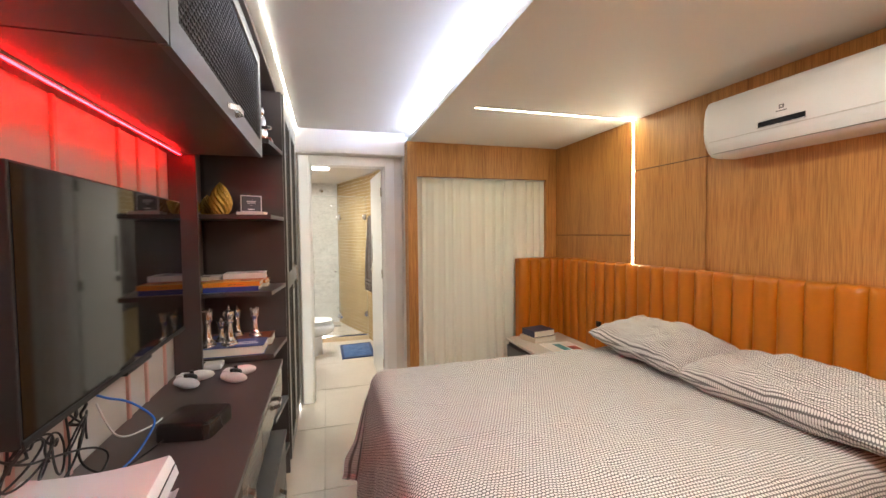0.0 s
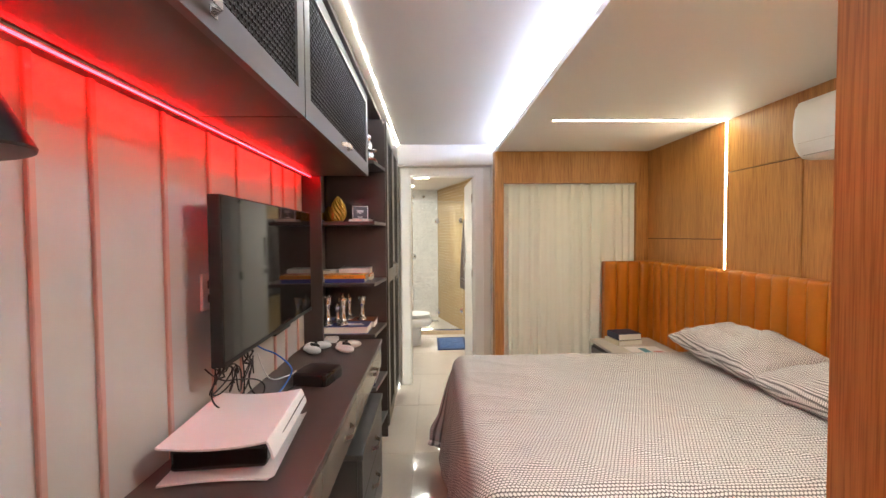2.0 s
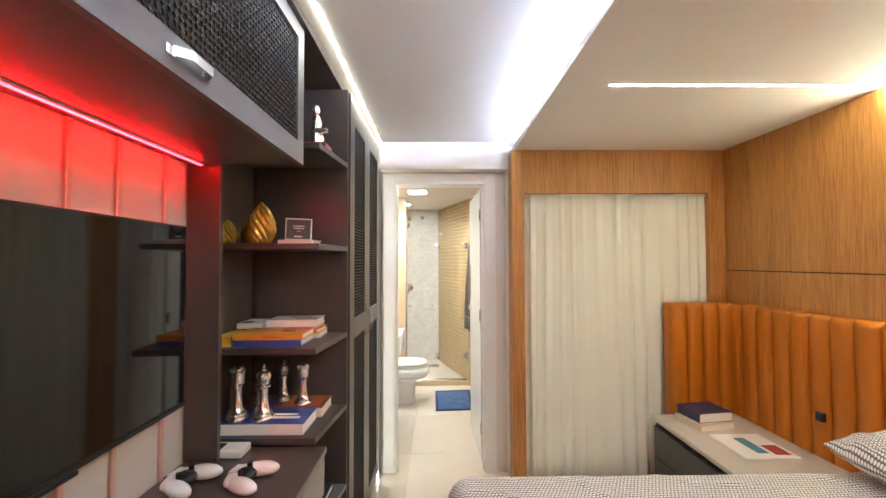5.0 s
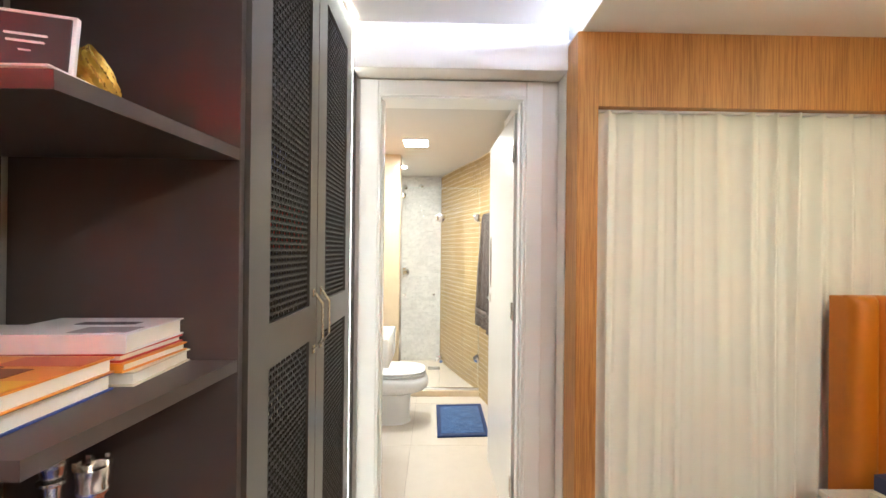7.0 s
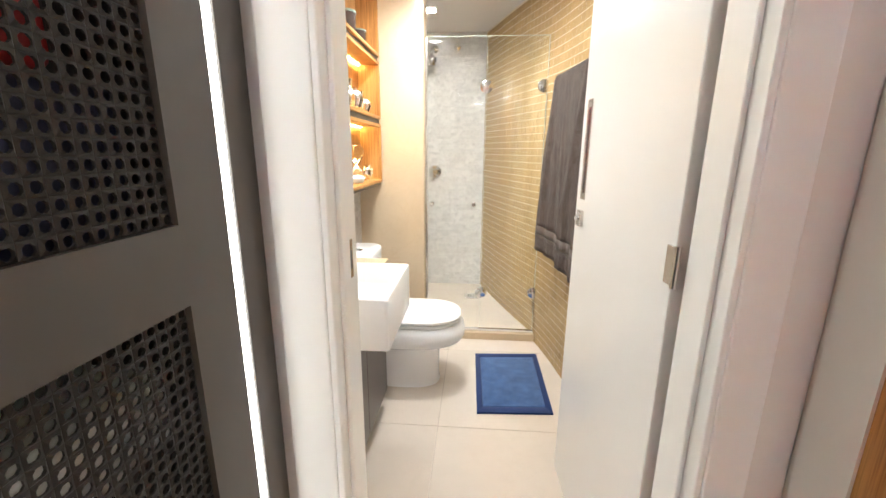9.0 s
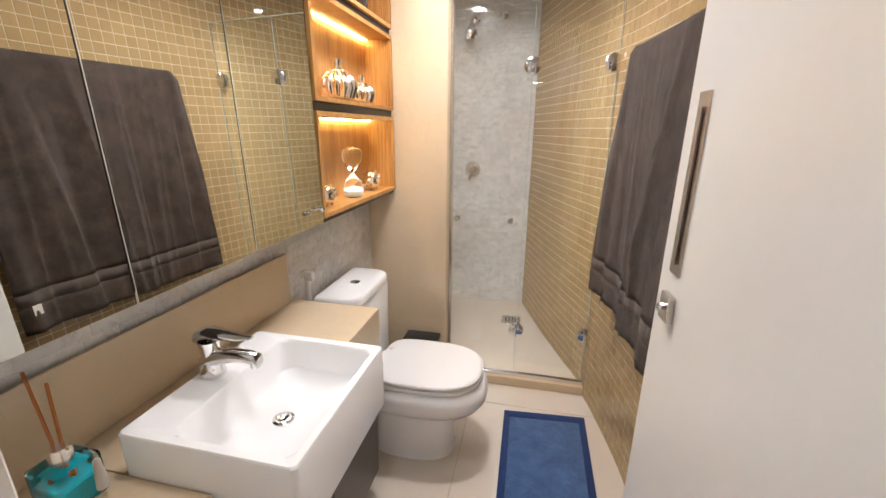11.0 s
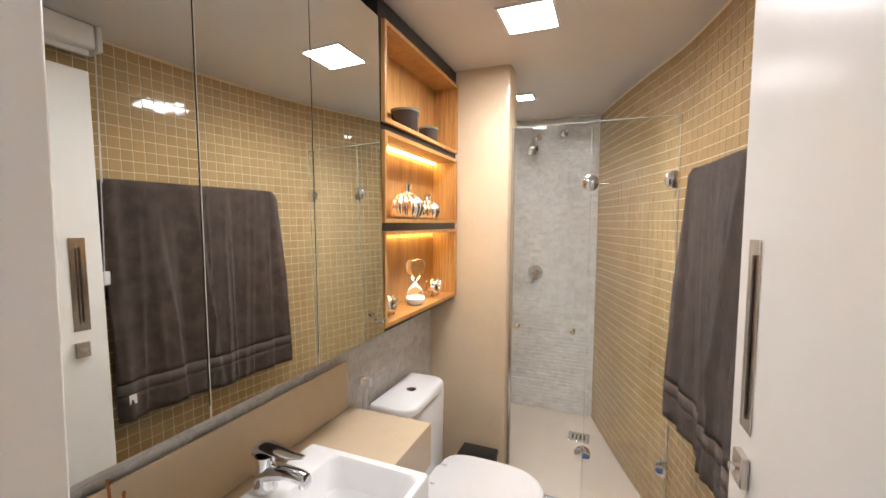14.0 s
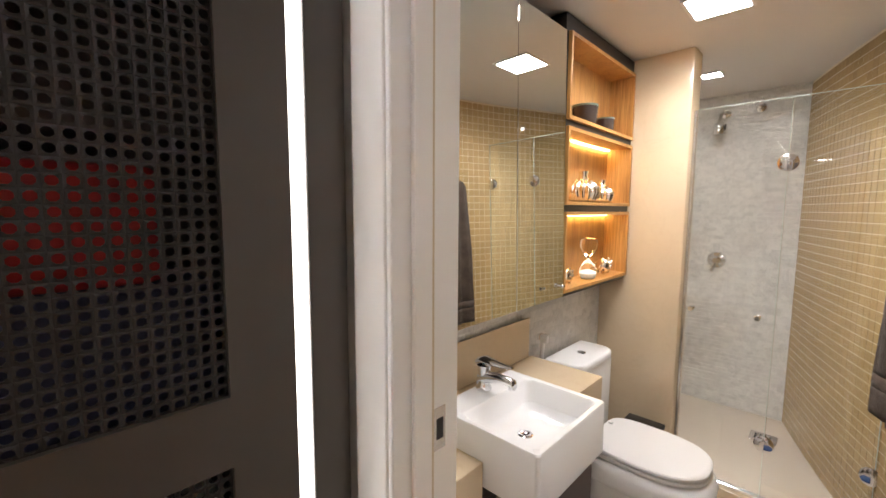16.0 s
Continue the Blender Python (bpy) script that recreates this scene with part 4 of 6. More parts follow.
# ---- bathroom lamps ----
for name, x0, x1, y0, y1, m, lab in (("ceiling_lamp", 0.532, 0.727, 5.985, 6.195, "lamp_panel", "square white recessed ceiling lamp, lit"), ("ceiling_lamp", 0.375, 0.475, 7.04, 7.14, "lamp_spot", "small square white shower lamp, lit"), ("ceiling_lamp", 0.345, 0.445, 5.17, 5.27, "lamp_spot", "small square white lamp over the basin, lit")):
    lamp = thing(name, ((x0 + x1) / 2, (y0 + y1) / 2, BATH_Z), lab, "ceiling lamp", "bathroom ceiling lamps")
    bm = bmesh.new()
    f = 0.012
    box(bm, x0 - f, x1 + f, y0 - f, y0, BATH_Z - 0.008, BATH_Z - 0.0005)
    box(bm, x0 - f, x1 + f, y1, y1 + f, BATH_Z - 0.008, BATH_Z - 0.0005)
    box(bm, x0 - f, x0, y0, y1, BATH_Z - 0.008, BATH_Z - 0.0005)
    box(bm, x1, x1 + f, y0, y1, BATH_Z - 0.008, BATH_Z - 0.0005)
    part("frame", bm, M["white_plastic"], lamp)
    part("diffuser", cube(x0, x1, y0, y1, BATH_Z - 0.006, BATH_Z - 0.001), M[m], lamp, "glowing diffuser")
    light = bpy.data.lights.new("lamp_light", "AREA")
    light.shape, light.size, light.size_y, light.energy, light.spread = "RECTANGLE", x1 - x0, y1 - y0, (2.1 if m == "lamp_panel" else 0.45 if y0 > 6 else 0.75), radians(150)
    light.color = (1.0, 0.965, 0.925)
    src = new("lamp_light", light)
    src.parent, src.matrix_parent_inverse = lamp, Matrix.Translation(-lamp.location)
    src.location = ((x0 + x1) / 2, (y0 + y1) / 2, BATH_Z - 0.0085)

# ---- mirror cabinet ----
mc = thing("mirror_cabinet", (0.1, 5.2, 1.127), "wall cabinet with three mirrored doors over the basin", "cabinet")
part("body", cube(BATH_LEFT + 0.012, 0.16, 4.685, 5.722, 1.14, 2.25), M["espresso"], mc)
for y0, y1 in ((4.686, 5.022), (5.025, 5.361), (5.364, 5.722)):
    bm = cube(0.176, 0.182, y0, y1, 1.13, 2.255, 0.001)
    bmesh.ops.rotate(bm, verts=bm.verts, cent=(0.182, 5.2, 1.69), matrix=Matrix.Rotation(radians(-1.1), 3, "Y"))
    part("mirror_door", bm, M["mirror"], mc, "mirrored door")
bm = bmesh.new()
lathe(bm, [(0.004, 0), (0.004, 0.01), (0.009, 0.014), (0.009, 0.02), (0.006, 0.023)], 14)
bmesh.ops.transform(bm, matrix=pose(0.191, 5.69, 1.185, 0, 90, 0), verts=bm.verts)
part("knob", bm, M["chrome"], mc, "small chrome knob", True)

# ---- lit niche shelves ----
nb = thing("niche_shelf", (0.1, 6.13, 1.127), "black-framed wall shelf with three lit oak boxes", "shelf")
bm = bmesh.new()
Y0, Y1 = 5.728, 6.524
box(bm, BATH_LEFT + 0.013, 0.165, Y0, Y0 + 0.024, 1.118, 2.33)
box(bm, BATH_LEFT + 0.013, 0.165, Y1 - 0.006, Y1, 1.118, 2.33)
for z0, z1 in ((1.118, 1.136), (1.502, 1.532), (1.872, 1.90), (2.262, 2.33)):
    box(bm, BATH_LEFT + 0.013, 0.165, Y0 + 0.024, Y1 - 0.006, z0, z1)
box(bm, BATH_LEFT + 0.0125, BATH_LEFT + 0.018, Y0, Y1, 1.118, 2.33)
part("frame", bm, M["black"], nb, "matt black frame")
for z0, z1, lit in ((1.137, 1.501, True), (1.533, 1.871, True), (1.901, 2.261, False)):
    a, b, t = Y0 + 0.025, Y1 - 0.007, 0.016
    bm = bmesh.new()
    rings = [[bm.verts.new((x, y, z)) for y, z in ((p, u), (q, u), (q, w), (p, w))] for x, p, q, u, w in
             ((0.04, a, b, z0, z1), (0.18, a, b, z0, z1), (0.18, a + t, b - t, z0 + t, z1 - t), (0.046, a + t, b - t, z0 + t, z1 - t))]
    for p, q in zip(rings, rings[1:]):
        for k in range(4):
            bm.faces.new((p[k], p[(k + 1) % 4], q[(k + 1) % 4], q[k]))
    bm.faces.new(rings[0])
    bm.faces.new(rings[-1])
    bx = part("oak_box", bm, M["wood_shelf"], nb, "open oak box")
    if lit:
        part("light_strip", cube(0.05, 0.062, a + t + 0.01, b - t - 0.01, z1 - t - 0.006, z1 - t - 0.0005), M["led_amber"], bx, "glowing amber strip")

# ---- vanity ----
van = thing("vanity", (0.2, 5.2, 0), "beige marble vanity counter over dark cabinet doors", "vanity")
bm = cube(BATH_LEFT + 0.013, 0.376, 5.345, 5.737, 0.665, 0.82, 0.002)
part("counter", bm, M["beige_marble"], van, "thick beige marble counter")
part("counter", cube(BATH_LEFT + 0.013, 0.376, 4.612, 4.935, 0.665, 0.82, 0.002), M["beige_marble"], van)
part("counter_back", cube(BATH_LEFT + 0.013, 0.178, 4.937, 5.343, 0.665, 0.82), M["beige_marble"], van)
part("splashback", cube(BATH_LEFT + 0.013, 0.037, 4.612, 5.712, 0.821, 1.01, 0.002), M["beige_marble"], van, "beige marble splashback")
part("cabinet", cube(BATH_LEFT + 0.013, 0.335, 4.63, 5.72, 0.1, 0.664), M["espresso"], van)
for y0, y1 in ((4.632, 4.993), (4.997, 5.357), (5.361, 5.72)):
    part("cabinet_door", cube(0.336, 0.355, y0, y1, 0.105, 0.655, 0.002), M["espresso"], van)
part("plinth", cube(BATH_LEFT + 0.013, 0.30, 4.65, 5.7, 0, 0.1), M["black"], van)

# ---- basin ----
basin = thing("basin", (0.36, 5.14, 0.69), "square white ceramic basin set half into the counter", "sink")
def basin_shape():
    bm = bmesh.new()
    X0, X1, A, B, T = 0.1795, 0.545, 4.9375, 5.3425, 0.909
    def ring(x0, x1, y0, y1, z, r, n=5):
        out = []
        for cx, cy, a0 in ((x1 - r, y1 - r, 0), (x0 + r, y1 - r, 90), (x0 + r, y0 + r, 180), (x1 - r, y0 + r, 270)):
            for k in range(n):
                a = radians(a0 + 90 * k / (n - 1))
                out.append(bm.verts.new((cx + r * math.cos(a), cy + r * math.sin(a), z)))
        return out
    rs = [ring(X0, X1, A, B, 0.745, 0.012), ring(X0, X1, A, B, T - 0.004, 0.012), ring(X0 + 0.003, X1 - 0.003, A + 0.003, B - 0.003, T, 0.012),
          ring(X0 + 0.09, X1 - 0.018, A + 0.02, B - 0.02, T - 0.001, 0.02), ring(X0 + 0.095, X1 - 0.023, A + 0.025, B - 0.025, T - 0.008, 0.025),
          ring(X0 + 0.108, X1 - 0.034, A + 0.04, B - 0.04, T - 0.07, 0.04), ring(X0 + 0.13, X1 - 0.06, A + 0.07, B - 0.07, T - 0.088, 0.05),
          ring(X0 + 0.175, X1 - 0.14, A + 0.15, B - 0.15, T - 0.095, 0.02)]
    for a, b in zip(rs, rs[1:]):
        for i in range(len(a)):
            j = (i + 1) % len(a)
            bm.faces.new((a[i], a[j], b[j], b[i]))
    bm.faces.new(rs[0][::-1])
    bm.faces.new(rs[-1])
    return bm
part("bowl", basin_shape(), M["ceramic"], basin, "", True)
bm = bmesh.new()
lathe(bm, [(0.024, 0), (0.024, 0.003), (0.018, 0.004), (0.014, 0.001), (0.004, 0.0)], 24, (0.38, 5.14, 0.815))
part("drain", bm, M["chrome"], basin, "chrome drain", True)

# ---- fill lamps added out of sight to brighten the room ----
for x, y, z, s in ((0.85, -0.55, HIGH_Z, 0.1), (1.75, 1.45, LOW_Z, 0.135)):
    lamp = thing("ceiling_lamp", (x, y, z), "square white fill lamp added out of sight, lit", "ceiling lamp", "bedroom ceiling lamps")
    part("frame", cube(x - s - 0.015, x + s + 0.015, y - s - 0.015, y + s + 0.015, z - 0.012, z - 0.0005), M["white_plastic"], lamp)
    part("diffuser", cube(x - s, x + s, y - s, y + s, z - 0.017, z - 0.0125), M["fill_lamp"], lamp, "glowing diffuser")


# ---- small things: colours ----
def plain(name, color, rough=0.5, **kw):
    return surface(name, color, rough, **kw)


M["paper"] = plain("paper_edge", (0.9, 0.86, 0.77), 0.8)
M["amber"] = surface("amber_glass", (0.92, 0.55, 0.09), 0.1, 0.5, vary=0.3, big=30, relief=0, spec=0.9)
M["amber"].node_tree.nodes["Principled BSDF"].inputs["Transmission Weight"].default_value = 0.35
M["silver"] = surface("mirror_silver", (0.97, 0.96, 0.94), 0.2, 1.0, vary=0.03, relief=0)
M["rose_silver"] = surface("warm_silver", (0.93, 0.9, 0.85), 0.14, 1.0, vary=0.05, relief=0)
M["white_sand"] = plain("white_sand", (0.8, 0.79, 0.77), 0.9, fine=500, relief=0.4)
M["teal"] = glass("teal_liquid", (0.03, 0.55, 0.6), 0.0, 1.33)
M["stick"] = plain("reed", (0.42, 0.14, 0.03), 0.7)
M["cable_blue"] = plain("blue_cable", (0.03, 0.16, 0.62), 0.4)
M["cable_white"] = plain("white_cable", (0.75, 0.74, 0.72), 0.4)


def book(x0, x1, y0, y1, z0, z1, cover, label, rz=0.0, spine="x0", marks=()):
    """A book lying flat: two boards, a spine and the page block."""
    c = ((x0 + x1) / 2, (y0 + y1) / 2, z0)
    b = thing("book", c, label, "book", "books on the shelves")
    t = 0.0025
    R = Matrix.Rotation(radians(rz), 3, "Z")
    def put(name, bm, m, lab=""):
        bmesh.ops.rotate(bm, verts=bm.verts, cent=c, matrix=R)
        return part(name, bm, m, b, lab)
    put("cover", cube(x0, x1, y0, y1, z0, z0 + t), cover)
    top = put("cover", cube(x0, x1, y0, y1, z1 - t, z1), cover)
    i = 0.004
    if spine == "x0":
        put("spine", cube(x0, x0 + t, y0, y1, z0 + t, z1 - t), cover)
        put("page_block", cube(x0 + t, x1 - i, y0 + i, y1 - i, z0 + t, z1 - t), M["paper"], "cream page block")
    else:
        put("spine", cube(x0, x1, y0, y0 + t, z0 + t, z1 - t), cover)
        put("page_block", cube(x0 + i, x1 - i, y0 + t, y1 - i, z0 + t, z1 - t), M["paper"], "cream page block")
    for u0, u1, v0, v1, m in marks:
        bm = cube(x0 + (x1 - x0) * u0, x0 + (x1 - x0) * u1, y0 + (y1 - y0) * v0, y0 + (y1 - y0) * v1, z1, z1 + 0.0006)
        put("print", bm, m)
    return b


C_ORANGE, C_BLUE, C_WHITE, C_RED = plain("cover_orange", (0.8, 0.3, 0.03), 0.35), plain("cover_blue", (0.05, 0.08, 0.34), 0.3), plain("cover_white", (0.9, 0.89, 0.87), 0.3), plain("cover_red", (0.55, 0.03, 0.03), 0.4)
C_INK, C_BROWN, C_YELLOW, C_CREAM, C_NAVY = plain("ink", (0.05, 0.04, 0.04), 0.5), plain("cover_brown", (0.22, 0.05, 0.02), 0.4), plain("cover_yellow", (0.85, 0.5, 0.05), 0.4), plain("cover_cream", (0.7, 0.62, 0.48), 0.6), plain("cover_navy", (0.03, 0.035, 0.09), 0.5)
M["tinted"] = plain("rose_print", (0.6, 0.12, 0.05), 0.4)

# middle shelf: two piles of paperbacks and one behind the fin
S = 1.2055
book(0.06, 0.325, 3.09, 3.255, S, S + 0.026, C_BLUE, "thick paperback with a blue spine, lying on the shelf", 0, "y0", ((0.1, 0.4, 0.1, 0.3, C_WHITE),))
ob_ = book(0.06, 0.33, 3.085, 3.25, S + 0.0265, S + 0.05, C_ORANGE, "orange paperback with a bird on the cover, on a pile", 1, "y0", ((0.02, 0.98, 0.02, 0.3, C_YELLOW), (0.62, 0.8, 0.36, 0.6, C_BROWN), (0.55, 0.98, 0.68, 0.95, M["tinted"])))
book(0.135, 0.345, 3.262, 3.412, S, S + 0.022, C_CREAM, "cream paperback under a pile on the shelf", 2, "x0")
book(0.135, 0.338, 3.262, 3.412, S + 0.0225, S + 0.037, C_ORANGE, "orange-red paperback in a pile on the shelf", -2, "y0")
book(0.125, 0.33, 3.262, 3.412, S + 0.0375, S + 0.05, C_RED, "red-spined paperback in a pile on the shelf", 0, "x0")
book(0.115, 0.332, 3.258, 3.412, S + 0.0505, S + 0.08, C_WHITE, "white paperback with a grey picture, on top of a pile", 3, "y0", ((0.35, 0.8, 0.55, 0.7, C_INK), (0.55, 0.95, 0.1, 0.4, plain("print_grey", (0.35, 0.33, 0.32), 0.5)),))
book(-0.012, 0.1, 3.262, 3.41, S, S + 0.03, C_CREAM, "cream book at the back of the shelf", 0, "y0")
book(-0.012, 0.102, 3.262, 3.412, S + 0.0305, S + 0.043, C_RED, "red book at the back of the shelf", 0, "y0")
book(-0.012, 0.1, 3.26, 3.41, S + 0.0435, S + 0.066, C_WHITE, "white book with a dark picture at the back of the shelf", 2, "x0", ((0.1, 0.5, 0.1, 0.4, C_INK),))


def lettering(name, body, size, place, turn, m, parent):
    """Flat printed words laid on a surface."""
    cu = bpy.data.curves.new(name, "FONT")
    cu.body, cu.size, cu.resolution_u = body, size, 2
    tmp = bpy.data.objects.new(name, cu)
    scene.collection.objects.link(tmp)
    me = bpy.data.meshes.new_from_object(tmp.evaluated_get(bpy.context.evaluated_depsgraph_get()))
    bpy.data.objects.remove(tmp)
    me.transform(pose(*place, *turn))
    me.materials.clear()
    me.materials.append(m)
    ob = new(name, me)
    ob.parent = parent
    ob.matrix_parent_inverse = Matrix.Translation(-parent.location)
    return ob


lettering("printed_title", "Dom", 0.036, (0.1, 3.2, S + 0.0508), (0, 0, 4), C_INK, ob_)
lettering("printed_title", "Prof\u00e9tico", 0.036, (0.1, 3.17, S + 0.0508), (0, 0, 4), C_INK, ob_)
lettering("spine_title", "Dom Prof\u00e9tico", 0.012, (0.18, 3.0836, S + 0.034), (90, 0, 1), C_INK, ob_)
book(-0.012, 0.05, 3.09, 3.25, S, S + 0.04, C_YELLOW, "yellow paperback lying beside the fin", 0, "y0")

# desk-level shelf: picture books under chess pieces
D = 0.8685
book(-0.012, 0.345, 3.07, 3.245, D, D + 0.048, C_BLUE, "large blue hardback with white lettering under chess pieces", 0, "x0", ((0.45, 0.9, 0.3, 0.42, C_WHITE), (0.5, 0.85, 0.5, 0.6, C_WHITE)))
book(0.0, 0.365, 3.248, 3.412, D, D + 0.046, C_BROWN, "brown and orange picture book under chess pieces", 0, "x0", ((0.5, 0.95, 0.1, 0.9, plain("print_rust", (0.4, 0.1, 0.03), 0.4)), (0.1, 0.45, 0.2, 0.8, C_BLUE)))


def chess(x, y, z, head, scale=1.0):
    base = [(0.027, 0), (0.028, 0.006), (0.026, 0.012), (0.02, 0.016), (0.023, 0.022), (0.018, 0.028), (0.0135, 0.04), (0.0115, 0.06), (0.0105, 0.085)]
    if head == "rook":
        prof = base + [(0.012, 0.105), (0.017, 0.112), (0.018, 0.118), (0.0165, 0.124), (0.0195, 0.15), (0.013, 0.15), (0.012, 0.14)]
    elif head == "queen":
        prof = base + [(0.016, 0.092), (0.012, 0.098), (0.015, 0.11), (0.021, 0.128), (0.019, 0.132), (0.008, 0.133), (0.006, 0.138), (0.007, 0.144), (0.001, 0.15)]
    else:
        prof = base + [(0.0115, 0.1), (0.018, 0.106), (0.018, 0.111), (0.013, 0.115), (0.016, 0.13), (0.019, 0.14), (0.016, 0.152), (0.006, 0.157), (0.006, 0.163), (0.003, 0.166), (0.003, 0.176), (0.001, 0.178)]
    bm = bmesh.new()
    lathe(bm, [(r * scale * 1.25, h * scale) for r, h in prof], 24, (x, y, z))
    if head == "rook":
        for k in range(5):
            a = 2 * math.pi * k / 5
            box(bm, x + 0.0205 * scale * math.cos(a) - 0.004, x + 0.0205 * scale * math.cos(a) + 0.004, y + 0.0205 * scale * math.sin(a) - 0.004, y + 0.0205 * scale * math.sin(a) + 0.004, z + 0.148 * scale, z + 0.16 * scale)
    return tagged(part("chess_piece", bm, M["silver"], None, "", True), f"polished silver chess {head} standing on a book", "chess piece", "silver chess pieces")


chess(0.172, 3.115, D + 0.0492, "king", 1.2)
chess(0.17, 3.33, D + 0.0476, "king", 1.02)
chess(0.27, 3.29, D + 0.0476, "rook", 1.05)
chess(0.115, 3.2, D + 0.0492, "queen", 0.9)
chess(0.068, 3.115, D + 0.0492, "rook", 1.25)


# upper shelf: amber glass, framed quote
def flame_vase(x, y, z, r, h):
    prof = [(0.3, 0), (0.62, 0.02), (0.86, 0.14), (1.0, 0.32), (0.95, 0.5), (0.72, 0.7), (0.42, 0.87), (0.16, 0.96), (0.06, 1.0)]
    prof = [(r0 + (r1 - r0) * k / 4, z0 + (z1 - z0) * k / 4) for (r0, z0), (r1, z1) in zip(prof, prof[1:]) for k in range(4)] + prof[-1:]
    bm = bmesh.new()
    lathe(bm, [(a * r, b * h) for a, b in prof], 96, (x, y, z), 12, 0.11, 14 / h * 0.16)
    return tagged(part("glass_ornament", bm, M["amber"], None, "", True), "twisted amber glass flame ornament on the shelf", "ornament", "amber ornaments")


flame_vase(0.145, 3.14, 1.6105, 0.053, 0.172)
flame_vase(0.062, 3.22, 1.6105, 0.036, 0.112)
flame_vase(0.262, 3.28, 1.6105, 0.038, 0.125)
flame_vase(0.012, 3.13, 1.6105, 0.036, 0.1)
bk = book(0.225, 0.365, 3.105, 3.22, 1.6105, 1.6265, C_WHITE, "small white and red booklet under the quote stand", 0, "x0")
q = thing("quote_frame", (0.29, 3.15, 1.627), "small dark quote card in a white frame, on a booklet", "picture frame")
def card(name, x0, x1, d0, d1, z0, z1, m):
    bm = cube(0.29 + (x0 - 0.322) * 0.9, 0.29 + (x1 - 0.322) * 0.9, 3.15 + d0, 3.15 + d1, 1.627 + z0, 1.627 + z1, 0.001)
    bmesh.ops.rotate(bm, verts=bm.verts, cent=(0.29, 3.15, 1.627), matrix=Matrix.Rotation(radians(-5), 3, "X") @ Matrix.Rotation(radians(13), 3, "Z"))
    return part(name, bm, m, q)
card("frame", 0.265, 0.38, 0, 0.008, 0.0, 0.09, M["white_plastic"])
card("card", 0.27, 0.375, -0.0015, 0.0, 0.005, 0.085, plain("slate_card", (0.06, 0.065, 0.07), 0.5))
card("writing", 0.297, 0.348, -0.0022, -0.0015, 0.056, 0.059, C_WHITE)
card("writing", 0.3, 0.345, -0.0022, -0.0015, 0.047, 0.05, C_WHITE)
card("writing", 0.315, 0.33, -0.0022, -0.0015, 0.036, 0.038, C_WHITE)
card("writing", 0.305, 0.34, -0.0022, -0.0015, 0.012, 0.017, C_WHITE)

# top shelf: silver figurine on a red base
bm = bmesh.new()
lathe(bm, [(0.03, 0), (0.035, 0.03), (0.02, 0.06), (0.026, 0.09), (0.02, 0.115), (0.01, 0.125), (0.018, 0.145), (0.013, 0.165), (0.003, 0.172)], 18, (0.345, 3.2, 2.036))
box(bm, 0.34, 0.40, 3.17, 3.19, 2.08, 2.1, 0.004)
fig = tagged(part("figurine", bm, M["silver"], None, "", True), "small silver figurine on the top shelf", "figurine")
tagged(part("wooden_block", cube(0.30, 0.40, 3.15, 3.25, 2.0105, 2.0355, 0.004), plain("red_wood", (0.32, 0.06, 0.03), 0.3)), "reddish wooden base under the silver figurine", "block")

# lower shelf: toy-like bundle
bm = bmesh.new()
bmesh.ops.create_icosphere(bm, subdivisions=3, radius=0.055, matrix=pose(0.34, 3.2, 0.272) @ Matrix.Diagonal((1, 1.1, 1.2, 1)))
for v in bm.verts:
    v.co += 0.012 * noise.noise_vector(v.co * 25)
    v.co.z = max(v.co.z, 0.2003)
tagged(part("soft_bundle", bm, plain("blue_pink_cloth", (0.25, 0.34, 0.55), 0.9), None, "", True), "small blue cloth bundle on the low shelf", "bundle")
book(0.20, 0.38, 3.12, 3.38, 0.5005, 0.53, C_NAVY, "dark book on the low shelf", 0, "y0")


